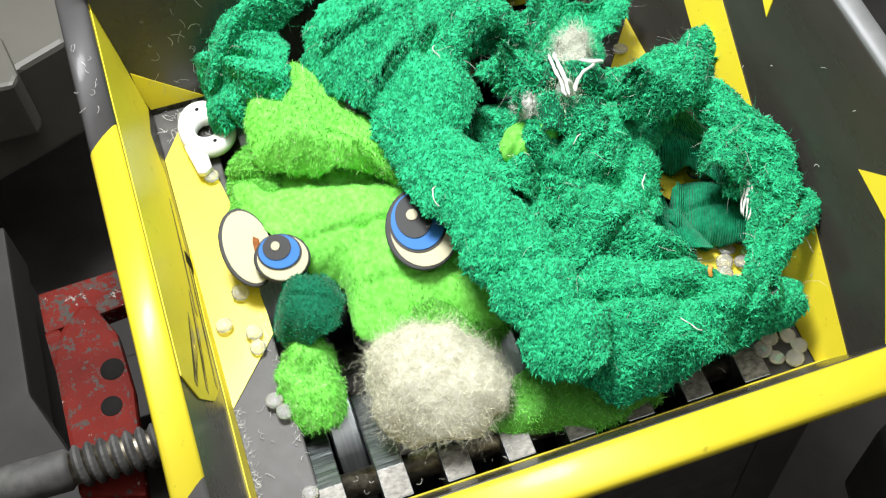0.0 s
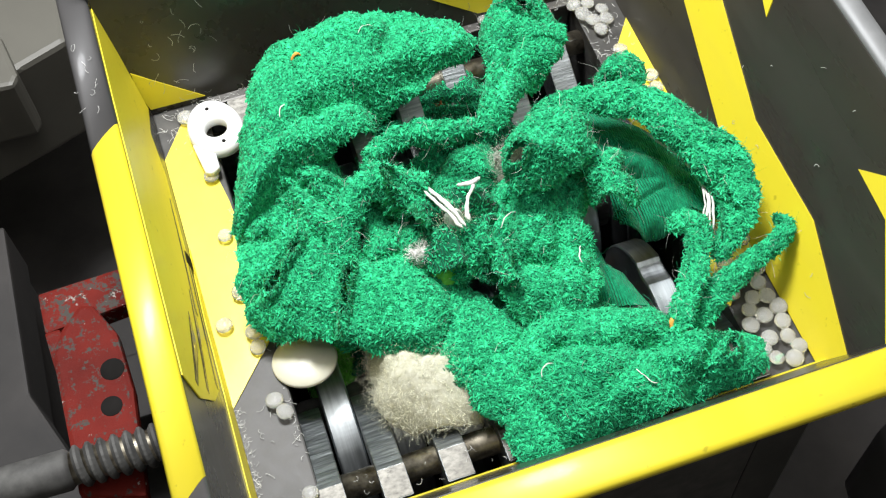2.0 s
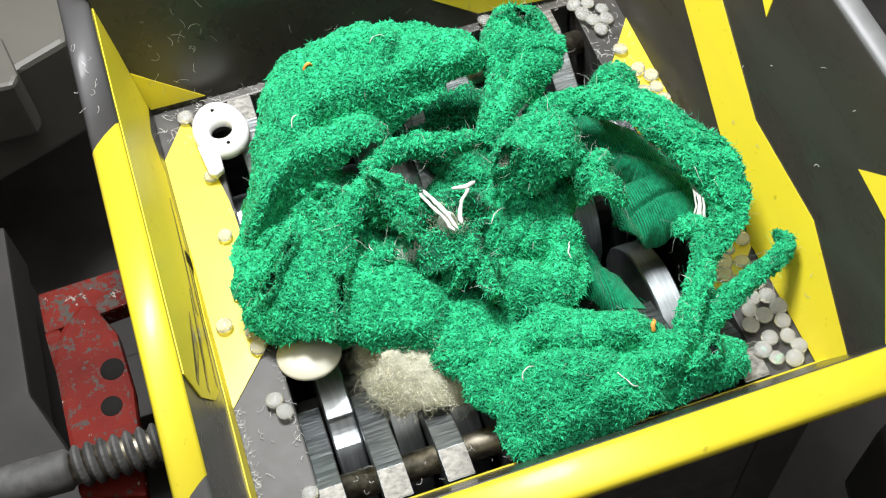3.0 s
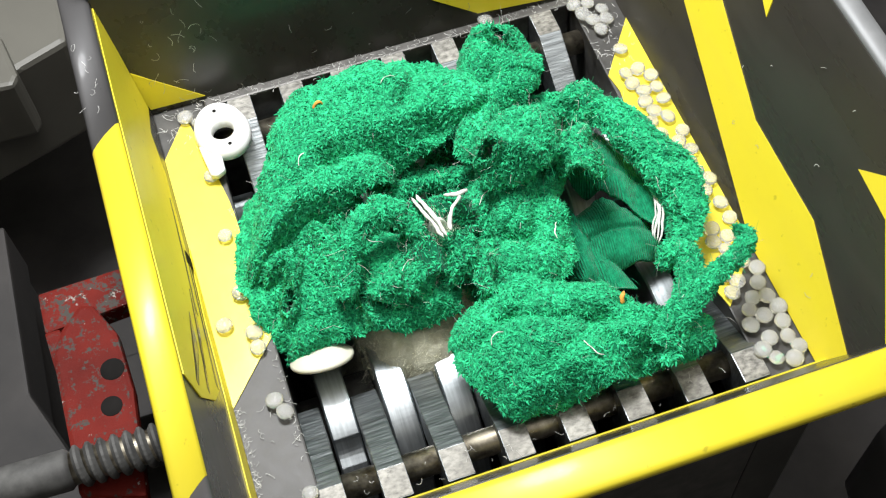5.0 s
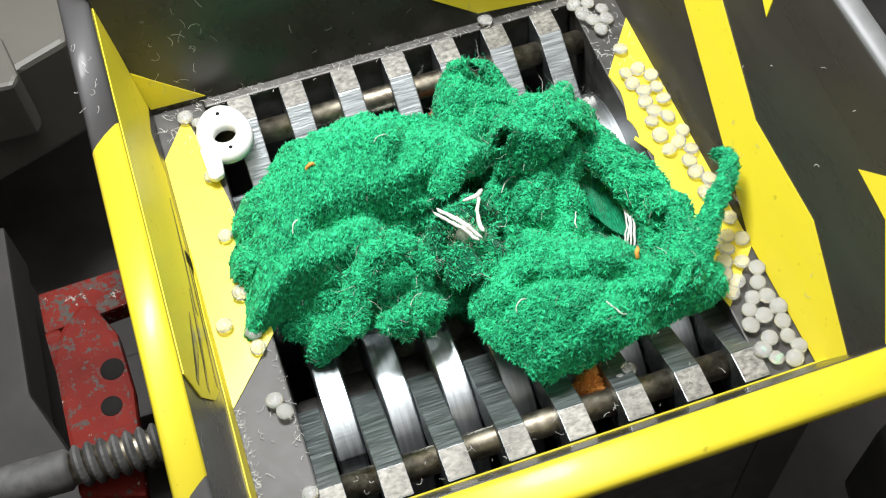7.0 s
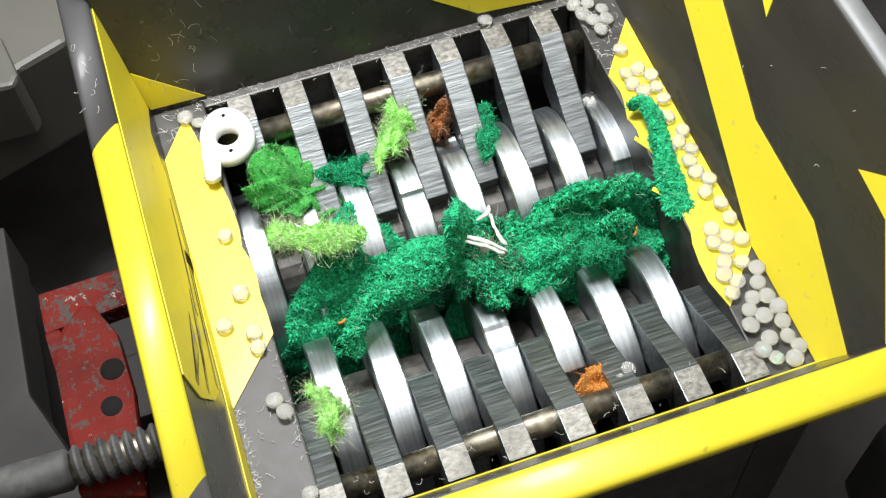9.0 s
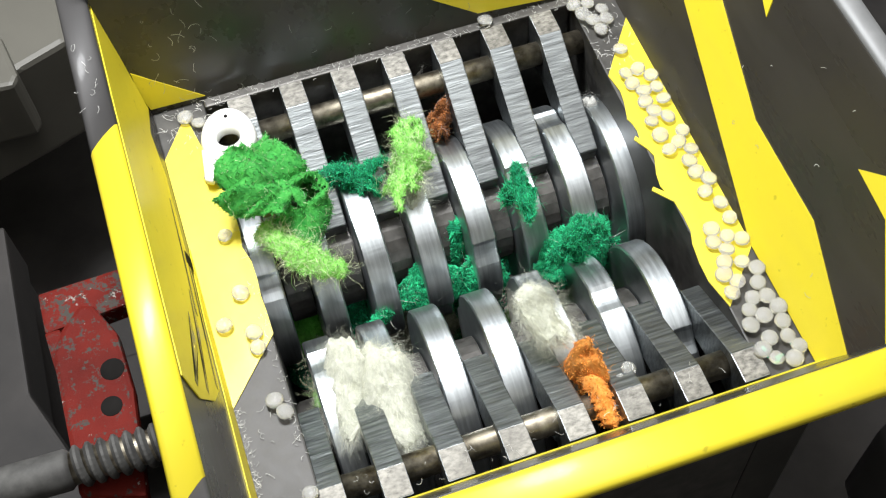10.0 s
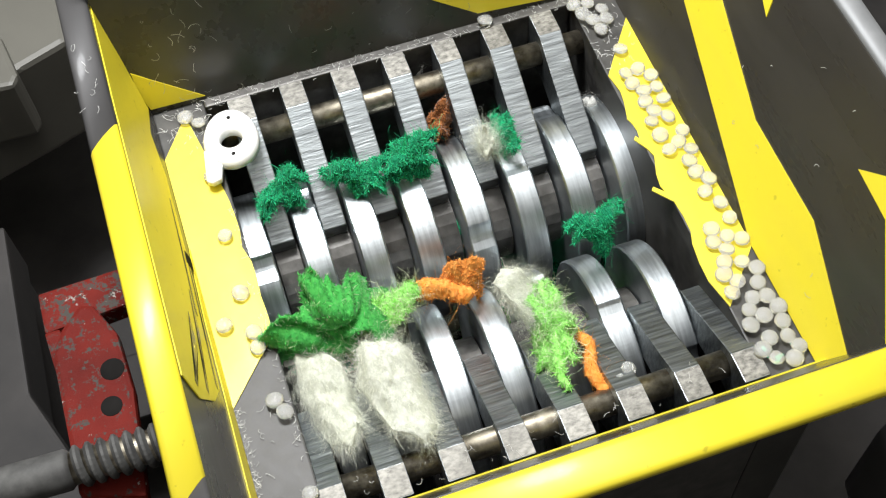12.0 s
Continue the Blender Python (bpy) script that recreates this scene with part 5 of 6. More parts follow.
# ways of the pieces: seconds; place in millimetres; turns in degrees
WAYS = {
    "A": [(0, 32.6, 118.8, 17, 0, 0, 0), (0.5, 35.9, 110.9, 18, 0, 0, 0), (1, 30.2, 97.5, 19, 0, 0, 3), (1.5, 28.4, 88.6, 20, 0, 0, 6), (2, 28.9, 78.4, 17, 0, 0, 0), (2.5, 29.9, 76.9, 16, 0, 0, 0), (3.2, 30.7, 75, 16, 0, 0, 0), (4.8, 30.2, 69.7, 11, 0, 0, -3), (5.5, 29.8, 69, 9, 0, 0, -3), (6.5, 29.3, 68.6, 8, 0, 0, -3), (7, 24.7, 58.2, 6, 8, 0, -2), (7.2, 23.2, 55.9, 4, 14, 0, -2), (8, 19.1, 51.7, -8, 40, 0, 0), (8.8, 22.1, 50.9, -28, 65, 0, 0), (9.5, 23.7, 55.8, -42, 75, 0, 0), (10.2, 25.3, 67.7, -64, 75, 0, 0), (12, 25.3, 67.7, -64, 75, 0, 0)],
    "A3": [(0, 11.3, 96.7, 9, 0, -40, 0), (0.5, 7.1, 82.3, 9, 0, -30, 0), (1, 6.2, 67.5, 8, 0, -20, 0), (1.5, 7.5, 65.4, 10, 0, -15, -17), (2, 12.9, 58.1, 9, 0, -10, -17), (2.5, 13.5, 56.3, 8, 0, -8, -17), (3.2, 13.9, 56, 7, 0, 0, -17), (4.8, 13.7, 53.6, 4, 0, 0, -17), (5.5, 13.6, 51.9, 2, 0, 0, -17), (6.5, 13.6, 52.6, 1, 0, 0, -17), (7.2, 8.6, 56.5, 0, 10, 0, -17), (8, 12.6, 50, -14, 50, 0, -17), (8.8, 16.3, 51.8, -33, 75, 0, -17), (9.5, 18.2, 57.8, -45, 75, 0, -17), (10.2, 19.1, 68.2, -64, 75, 0, -17), (12, 19.1, 68.2, -64, 75, 0, -17)],
    "C": [(0, 45.7, 84.5, 19, 0, 0, -14), (0.5, 36.2, 69.5, 19, 0, 0, -6), (1, 28.5, 56.9, 17, 0, 0, 0), (1.5, 22.3, 47.8, 13, 0, 0, 2), (2, 18.2, 43.2, 9, 0, 0, 14), (2.5, 17.3, 44, 8, 0, 0, 17), (3.2, 17, 44.8, 7, 0, 0, 18), (4.8, 17.4, 48, 1, 0, 0, 37), (5.5, 18.1, 47.9, -1, 0, 0, 37), (6.5, 18.4, 47.9, -2, 0, 0, 37), (7, 20, 52.1, -4, 6, 0, 37), (7.2, 20.3, 52.6, -5, 10, 0, 37), (8, 18.9, 43.6, -12, 40, 0, 18), (8.8, 19.1, 50.7, -30, 70, 0, 18), (9.5, 27.7, 54.1, -40, 80, 0, 18), (10.2, 29.8, 67, -64, 80, 0, 18), (12, 29.8, 67, -64, 80, 0, 18)],
    "M": [(0, 61.4, 76.6, 21, 0, 0, 0), (0.5, 53.8, 71.4, 21, 0, 0, 0), (1, 41.8, 64.3, 21, 0, 0, 0), (1.5, 34.1, 53.7, 18, 0, 0, 0), (2, 27.9, 46.4, 16, 0, 0, 0), (3.2, 27, 45.2, 15, 0, 0, 0), (4.8, 26.4, 42.7, 11, 0, 0, 0), (5.5, 26.8, 41.2, 10, 0, 0, 0), (6.5, 27.6, 40.1, 9, 0, 0, 0), (7, 26.3, 35.5, 7, 0, 0, 0), (7.2, 25.2, 35.4, 6, 0, 0, 0), (8, 33.5, 43.5, -8, 40, 0, 10), (8.8, 39.1, 46, -18, 60, 0, 17), (9.5, 43.3, 51.7, -30, 80, 0, 17), (10.2, 48.5, 70.4, -64, 80, 0, 17), (12, 48.5, 70.4, -64, 80, 0, 17)],
    "B": [(0, 63.6, 99.6, 17, 0, 0, 0), (0.5, 67.8, 96.1, 18, 0, 0, 0), (1, 69.7, 86.4, 19, 0, 0, 0), (1.5, 63.8, 75.5, 20, 0, 0, 0), (2, 68.5, 73.9, 18, 0, 0, 0), (2.5, 68.1, 72.9, 17, 0, 0, 0), (3.2, 67.6, 72.3, 16, 0, 0, 0), (4.8, 63.2, 72.7, 12, 0, 0, 0), (5.5, 62.1, 72.6, 11, 0, 0, 0), (6.5, 61, 72.2, 10, 0, 0, 0), (7, 55.4, 68.1, 8, 0, 0, 0), (7.2, 53.7, 65.8, 6, 0, 0, 0), (8, 46, 48.9, -2, 40, 0, 10), (8.8, 49.9, 45.6, -16, 75, 0, 10), (9.5, 52.2, 52.6, -34, 80, 0, 10), (10.2, 57.7, 69, -64, 80, 0, 10), (12, 57.7, 69, -64, 80, 0, 10)],
    "D": [(0, 74.7, 61.1, 17, 0, 0, -22), (0.5, 69.2, 52.1, 18, 0, 0, -20), (1, 58.5, 48.7, 18, 0, 0, -14), (1.5, 49.7, 43.8, 17, 0, 0, 3), (2, 42, 38.8, 16, 0, 0, 3), (2.5, 40.9, 39.3, 15, 0, 0, 2), (3.2, 40.8, 39.7, 14, 0, 0, 0), (4.8, 39.3, 41.4, 10, 0, 0, -3), (5.5, 40.4, 44.3, 8, 0, 0, -4), (6.5, 41.7, 45.9, 8, 0, 0, 0), (7, 44.6, 39.4, 8, 0, 0, 16), (7.2, 45.5, 39.3, 7, 0, 0, 20), (8, 48.2, 40.7, 2, 0, 0, 28), (8.8, 50.5, 42.3, -4, 0, 0, 34), (9.5, 45.8, 37.5, -14, 30, 0, 34), (10.2, 57.1, 67.3, -64, 80, 0, 13), (12, 57.1, 67.3, -64, 80, 0, 13)],
    "E": [(0, 94.2, 52.7, 21, 0, 0, -16), (0.5, 91, 50.3, 21, 0, 0, -12), (1, 82.2, 50.4, 21, 0, 0, -8), (1.5, 72.3, 45.5, 22, 0, 0, -4), (2, 64.9, 45.1, 22, 0, 0, 0), (2.5, 63.4, 45.6, 21, 0, 0, 0), (3.2, 62.4, 46.2, 20, 0, 0, 0), (4.8, 61, 51.2, 16, 0, 0, 0), (5.5, 62.4, 54.4, 14, 0, 0, 0), (6.5, 63.8, 55.9, 13, 0, 0, 0), (7, 66.1, 57.5, 11, 5, 0, 0), (7.2, 67.4, 59.7, 9, 10, 0, 0), (8, 64, 41, 0, 30, 0, 0), (8.8, 63, 40.7, -12, 50, 0, 0), (9.5, 63.7, 42.2, -16, 60, 0, 0), (10, 73.3, 47.5, -26, 60, 0, 0), (10.6, 81.3, 66.8, -62, 80, 0, 0), (12, 81.3, 66.8, -62, 80, 0, 0)],
    "F": [(0, 79.5, 44.4, 12, 0, 0, -12), (0.5, 74.2, 36.6, 12, 0, 0, -10), (1, 68.9, 33.6, 12, 0, 0, -6), (1.5, 63.5, 31.3, 12, 0, 0, -4), (2, 59.3, 32.4, 11, 0, 0, 0), (2.5, 58.1, 33.9, 10, 0, 0, 0), (3.2, 58.1, 35.5, 9, 0, 0, 0), (4.8, 57.7, 41, 7, 0, 0, 0), (5.5, 59.3, 43.3, 6, 0, 0, 0), (6.5, 60.9, 44.2, 5, 0, 0, 0), (7, 64.1, 45.8, 3, 8, 0, 0), (7.2, 64.4, 46.3, 1, 14, 0, 0), (8, 61, 39.4, -10, 50, 0, 8), (8.8, 65.3, 45.6, -25, 75, 0, 8), (9.5, 69.6, 51.8, -36, 80, 0, 8), (10.2, 76.5, 66.9, -64, 80, 0, 8), (12, 76.5, 66.9, -64, 80, 0, 8)],
    "G": [(0, 97.4, 40.3, 16, 0, 0, -6), (0.5, 95.8, 36.6, 16, 0, 0, -4), (1, 91, 37.9, 16, 0, 0, -2), (1.5, 88.8, 38.1, 15, 0, 0, 0), (2, 88.1, 40.9, 14, 0, 0, 0), (2.5, 87.1, 41.3, 14, 0, 0, 0), (3.2, 86.3, 41.7, 13, 0, 0, 0), (4.8, 83.1, 46, 7, 0, 0, -4), (5.5, 77.8, 48, 4, 0, 0, -8), (6.5, 75.7, 48.1, 3, 0, 0, -10), (7, 75.3, 48.5, 1, 0, 0, 0), (7.2, 79.2, 50.3, -1, 0, 0, 8), (8, 92.4, 43.8, -8, 40, 0, 17), (8.8, 89.7, 45.1, -18, 70, 0, 17), (9.5, 83.5, 53.7, -32, 80, 0, 17), (10.2, 93.2, 71.4, -64, 80, 0, 17), (12, 93.2, 71.4, -64, 80, 0, 17)],
    "H": [(0, 73.5, 6.9, 12, 0, 0, 4), (0.5, 71.8, 2.9, 11, 0, 0, 3), (1, 69.8, -0.7, 10, 0, 0, 2), (1.5, 66.5, 0.8, 9, 0, 0, 0), (2, 62.8, 1.6, 8, 0, 0, 0), (2.5, 60.7, 2, 8, 0, 0, 0), (3.2, 58.7, 2.5, 8, 0, 0, 0), (4.8, 56.8, 10.5, 6, 0, 0, -2), (5.5, 55.5, 13.3, 6, 0, 0, -3), (6.5, 55.1, 14.5, 6, 0, 0, -3), (7, 63.5, 18.9, 6, 8, 0, 4), (7.2, 65.9, 22.7, 5, 14, 0, 7), (8, 74.2, 34.2, -6, 40, 0, 0), (8.8, 73.4, 41.3, -17, 62, 0, 0), (9.5, 68.6, 44.8, -24, 80, 0, 0), (10.2, 73, 66.3, -64, 80, 0, 0), (12, 73, 66.3, -64, 80, 0, 0)],
    "I": [(0, 48.1, 29.8, 19, 0, 0, 0), (0.5, 43.5, 20.7, 17, 0, 0, 2), (1, 41.6, 17, 12, 0, 0, 10), (1.5, 37.1, 17.7, 8, 0, 0, 18), (2, 37.5, 19, 4, 0, 0, 10), (2.5, 37.5, 20.8, 3, 0, 0, 8), (3.2, 37.4, 22.1, 2, 0, 0, 8), (4.8, 40.4, 39.7, -14, 0, 0, 16), (5.5, 42.5, 44.5, -18, 0, 0, 16), (6.5, 43.5, 45.5, -19, 0, 0, 16), (8, 50, 42.1, -18, 50, 0, 53), (8.8, 52.1, 48.2, -28, 80, 0, 60), (9.5, 55.1, 56.8, -44, 80, 0, 60), (10.2, 58.8, 67.6, -64, 80, 0, 60), (12, 58.8, 67.6, -64, 80, 0, 60)],
    "J": [(0, 102.4, 13.1, 14, 0, 0, 12), (0.5, 103.5, 14, 13, 0, 0, 12), (1, 100.3, 11.8, 11, 0, 0, 6), (1.5, 99.1, 14.3, 10, 0, 0, 2), (2, 96.1, 13.6, 9, 0, 0, 0), (2.5, 94.6, 11.3, 9, 0, 0, 0), (3.2, 94.1, 10, 9, 0, 0, 0), (4.8, 87.4, 11.2, 12, 0, 0, 4), (5.5, 85.6, 12.8, 12, 0, 0, 8), (6.5, 84.4, 14.6, 12, 0, 0, 16), (7, 95, 28.5, 10, 0, 0, 28), (7.2, 99.3, 29.1, 9, 0, 0, 28), (8, 98.4, 40.6, 4, 0, 0, 45), (8.8, 95.7, 52, 1, 0, 0, 62), (9.2, 89.9, 51.2, 0, 0, 0, 66), (9.5, 81.4, 56.2, -1, 0, 0, 82), (9.8, 78.9, 55.6, -12, 0, 0, 82), (10.3, 85.5, 69, -62, 0, 0, 33), (12, 85.5, 69, -62, 0, 0, 33)],
    "K": [(0, 98.6, 19, 11, 0, 0, 10), (0.5, 96.3, 17, 11, 0, 0, 8), (1, 90.9, 19.1, 11, 0, 0, 4), (1.5, 86.8, 17.1, 10, 0, 0, 0), (2, 82.8, 15.8, 10, 0, 0, 0), (3.2, 83.9, 14.5, 9, 0, 0, 0), (4.8, 79.5, 11.2, 8, 0, 0, 0), (5.5, 78.5, 12.9, 7, 0, 0, 0), (6.5, 78, 14, 7, 0, 0, 0), (7, 83.3, 24.5, 5, 0, 0, 0), (7.2, 82.3, 24.8, 4, 0, 0, 0), (8, 76.2, 37.3, -8, 40, 0, 10), (8.8, 75.1, 37.1, -12, 60, 0, 10), (9.5, 79.7, 48.6, -30, 80, 0, 10), (10.2, 89.7, 66.9, -64, 80, 0, 10), (12, 89.7, 66.9, -64, 80, 0, 10)],
    "K2": [(0, 62.4, 96.9, 18, 0, 0, 8), (0.5, 57.9, 91.5, 18, 0, 0, 12), (1, 50.3, 84.3, 18, 0, 0, 14), (1.5, 44.2, 73, 16, 0, 0, 10), (2, 41.7, 60.8, 14, 0, 0, 0), (3.2, 40.3, 58.4, 13, 0, 0, 0), (4.8, 42.8, 58.6, 0, 0, 0, 0), (5.5, 43.4, 57.5, -1, 0, 0, 0), (6.5, 42.7, 57.3, -2, 0, 0, 0), (7, 39, 49.9, -2, 0, 0, 0), (7.2, 38.3, 49, -2, 0, 0, 0), (8, 31.1, 43.4, -4, 30, 0, 20), (8.8, 25.5, 38.8, -8, 30, 0, 30), (9.5, 27.3, 40.9, -10, 30, 0, 30), (10, 30, 50, -30, 60, 0, 30), (10.4, 33.2, 67.4, -62, 80, 0, 30), (12, 33.2, 67.4, -62, 80, 0, 30)],
    "K3": [(0, 54.1, 47.3, 2, 0, 0, -30), (1, 35.8, 39.6, 0, 0, 0, -20), (1.5, 28.3, 35.8, 0, 0, 0, -8), (2, 26.8, 32.7, 3, 0, 0, 0), (2.5, 26.7, 33, 4, 0, 0, 0), (3.2, 26.6, 33.9, 3, 0, 0, 0), (4.8, 16, 35.7, 0, 0, 0, 10), (5.5, 16.6, 36.2, -2, 0, 0, 10), (6.5, 17.6, 35.8, -3, 0, 0, 10), (7, 20.3, 37.1, -5, 0, 0, 8), (7.2, 20.9, 38.2, -6, 0, 0, 8), (8, 41.3, 47.1, -6, 40, 0, 0), (8.8, 39.9, 43, -6, 30, 0, 0), (9.5, 42.1, 41.9, -8, 40, 0, 0), (10, 44.6, 51.3, -30, 70, 0, 0), (10.4, 49.6, 68.8, -62, 80, 0, 0), (12, 49.6, 68.8, -62, 80, 0, 0)],
    "N": [(0, 63.2, 48.1, 8, 0, 0, 0), (0.5, 57.1, 38.8, 7, 0, 0, 0), (1, 51.2, 36.4, 5, 0, 0, 0), (1.5, 49.9, 45.1, -3, 0, 0, 0), (2, 52.9, 59.5, -6, 0, 0, 0), (3.2, 52, 58.9, -7, 0, 0, 0), (4.8, 52.3, 59.9, -12, 0, 0, 0), (6.5, 52.6, 61, -15, 0, 0, 0), (7.2, 50.6, 55.3, -14, 0, 0, 0), (8, 48.9, 42.8, -16, 50, 0, 0), (8.8, 51.5, 50.4, -30, 80, 0, 17), (9.5, 54.2, 58.6, -45, 80, 0, 17), (10.2, 57.7, 69, -64, 80, 0, 17), (12, 57.7, 69, -64, 80, 0, 17)],
    "L": [(0, 98.4, 30, 5, 0, 0, -25), (0.5, 96.1, 27.1, 5, 0, 0, -25), (1, 91.6, 30.6, 4, 0, 0, -20), (1.5, 89, 36.2, 2, 0, 0, -10), (2, 89.1, 39.2, 2, 0, 0, 0), (3.2, 87.9, 37.2, 2, 0, 0, 0), (4.8, 74.9, 34.9, -1, 0, 0, -6), (5.5, 75.8, 38.2, -3, 0, 0, -6), (6.5, 75.7, 40.5, -4, 0, 0, -6), (7, 78.9, 47, -6, 0, 0, 0), (7.2, 82.5, 48.7, -8, 0, 0, 0), (8, 78, 46.1, -20, 60, 0, 17), (8.8, 82.7, 54.9, -36, 80, 0, 17), (9.5, 91.1, 70.3, -64, 80, 0, 17), (12, 91.1, 70.3, -64, 80, 0, 17)],
    "L2": [(0, 87.5, 31.7, 3, 0, 0, 0), (1, 78.6, 28.8, 2, 0, 0, 0), (1.5, 74, 26.7, 1, 0, 0, 0), (2, 70.5, 25, 0, 0, 0, 0), (3.2, 69.4, 24.6, 0, 0, 0, 0), (4.8, 70.7, 30.4, -3, 0, 0, 0), (6.5, 71.2, 34.5, -5, 0, 0, 0), (7.2, 72.6, 37.5, -8, 0, 0, 0), (8, 71.2, 46.2, -24, 60, 0, 17), (8.8, 75.4, 54.8, -40, 80, 0, 17), (9.5, 81.8, 67.8, -64, 80, 0, 17), (12, 81.8, 67.8, -64, 80, 0, 17)],
    "face": [(0, 26.4, 48.2, 5, 0, 0, 0), (0.5, 25.1, 37.9, 1, 0, 0, 0), (1, 19.9, 39.2, -8, 0, 0, 0), (1.5, 18.1, 45.5, -18, 0, 0, 0), (2, 19.2, 51.8, -32, 60, 0, 20), (2.5, 22.8, 59.6, -48, 80, 0, 27), (3.2, 24, 69.3, -66, 80, 0, 27), (12, 24, 69.3, -66, 80, 0, 27)],
    "ear": [(0, 24, 70.7, 15, 0, 0, 0), (0.5, 19.6, 56.3, 14, 0, 0, 2), (1, 15.4, 45.7, 8, 0, 0, 6), (1.5, 11.8, 36.7, 4, 0, 0, 8), (2, 15.2, 45.3, -14, 40, 0, 22), (2.5, 17.1, 52.7, -28, 60, 0, 29), (3.2, 21, 69.3, -64, 80, 0, 29), (12, 21, 69.3, -64, 80, 0, 29)],
    "cheek": [(0, 6.4, 70.9, 3, 0, -25, -17), (0.5, 6.2, 60.7, 2, 0, -20, -17), (1, 6.8, 51.5, -3, 0, -10, -17), (1.5, 6.3, 45.1, -12, 30, 0, -17), (2, 8.6, 51.8, -28, 60, 0, 0), (2.6, 11.6, 69.1, -64, 80, 0, 0), (12, 11.6, 69.1, -64, 80, 0, 0)],
    "chin": [(0, 56.2, 2.5, 2, 0, 0, -9), (0.5, 54.9, 2.2, 1, 0, 0, -9), (1, 53.2, 3.4, -3, 0, 0, -9), (1.5, 55.1, 10, -14, 20, 0, -7), (2, 59.8, 23.6, -30, 50, 0, 0), (2.6, 69.1, 52, -64, 80, 0, 0), (12, 69.1, 52, -64, 80, 0, 0)],
    "snout": [(0, 5.5, 22.6, 1, 0, 0, 0), (0.5, 8.9, 14.2, 1, 0, 0, 6), (1, 9.8, 15.7, -1, 0, 0, 6), (1.5, 9.4, 22, -6, 0, 0, 4), (2, 11.4, 34.3, -20, 50, 0, 10), (2.5, 15.3, 51.1, -40, 70, 0, 17), (3.2, 16.3, 63.8, -64, 80, 0, 17), (12, 16.3, 63.8, -64, 80, 0, 17)],
    "muzzle": [(0, 9.4, 35.3, 7, 0, 0, -17), (0.5, 10.6, 29.2, 6, 0, 0, -17), (1, 12.2, 26.9, 3, 10, 0, -17), (1.5, 12, 28.4, -5, 20, 0, -17), (2, 13.1, 38.1, -20, 50, 0, -7), (2.5, 15.4, 52.2, -42, 70, 0, 0), (3.2, 16.3, 63.8, -64, 80, 0, 0), (12, 16.3, 63.8, -64, 80, 0, 0)],
    "eye_r": [(0, 36.1, 40.9, 14, 8, 0, -12), (0.5, 33, 34.5, 12, 8, 0, -12), (1, 32.6, 34, -4, 15, 0, -12), (1.5, 29.9, 37.7, -14, 40, 0, -12), (2, 29.1, 47.1, -30, 70, 0, 0), (2.6, 31, 65.7, -64, 80, 0, 0), (12, 31, 65.7, -64, 80, 0, 0)],
    "eye_l": [(0, 1.1, 53.2, 7, 12, 0, 4), (0.5, -0.1, 41.2, 5, 15, 0, 0), (1, 0.5, 35, -2, 62, 0, -25), (1.5, 2.5, 36.6, -10, 30, -85, 23), (2, 3.4, 41.7, -26, 40, -80, 23), (2.6, 7.8, 66.8, -64, 60, 0, 0), (12, 7.8, 66.8, -64, 60, 0, 0)],
    "eye_b": [(0, 7.5, 47, 9, 14, 0, -25), (0.5, 6.9, 37.5, 6, 16, 0, -25), (1, 8.4, 36.9, -4, 30, 0, 13), (1.5, 12.6, 45, -24, 40, 0, 13), (2, 13.1, 53.5, -40, 60, 0, 0), (2.6, 15.3, 65.9, -64, 80, 0, 0), (12, 15.3, 65.9, -64, 80, 0, 0)],
    "wool": [(0, 28.7, 11.9, 4, 0, 0, -17), (0.5, 29.4, 10.8, 3, 0, 0, -17), (1, 30.6, 10.9, 2, 0, 0, -17), (1.5, 31.4, 11.6, 0, 0, 0, -17), (2, 30.1, 17, -2, 0, 0, -17), (2.5, 29.4, 20.5, -3, 0, 0, -17), (3.2, 29.1, 23.7, -5, 0, 0, -17), (4.8, 30.8, 31.9, -12, 20, 0, -7), (5.5, 32, 38.7, -17, 40, 0, 0), (6.5, 33.3, 43.4, -22, 50, 0, 0), (7.2, 36.3, 53.5, -40, 70, 0, 0), (8, 39.1, 66.4, -64, 80, 0, 0), (12, 39.1, 66.4, -64, 80, 0, 0)],
    "dish": [(0, 24.7, 46.9, -16, 0, 0, -17), (1, 20.5, 41.1, -14, 0, 0, -15), (1.5, 8.7, 32.3, -6, -10, 0, -10), (2, 5.7, 27.9, -1, -10, 0, -5), (2.5, 6.6, 29, -1, -10, 0, -5), (3.2, 7, 29.1, -1, -12, 0, -5), (4.8, 8.8, 29.2, -4, -38, 0, -5), (5.5, 10, 23.7, -1, -50, 0, 0), (6.2, 10.2, 23.9, -2, -48, 0, -8), (6.5, 10.5, 21, -2, -48, 0, -12), (6.8, 13.4, 33.7, -12, -65, 0, -12), (7.2, 16.6, 46.8, -30, -80, 0, -7), (7.8, 20.1, 66, -64, -80, 0, 0), (12, 20.1, 66, -64, -80, 0, 0)],
    "washer": [(0, 0.1, 89.9, 1.5, 0, 0, 11), (1.5, 0.8, 89.7, 1.5, 0, 0, 11), (2, 2.1, 89.2, 1.5, 0, 0, 9), (2.5, 2.8, 88.7, 1.5, 0, 0, 8), (5.5, 3.4, 87.9, 1.5, 0, 0, 7), (7.2, 3.6, 86.9, 1.5, 0, 0, 3), (9.5, 4.1, 85.9, 1.5, 0, 0, -5), (12, 4.6, 85.1, 1.5, 0, 0, -7)],
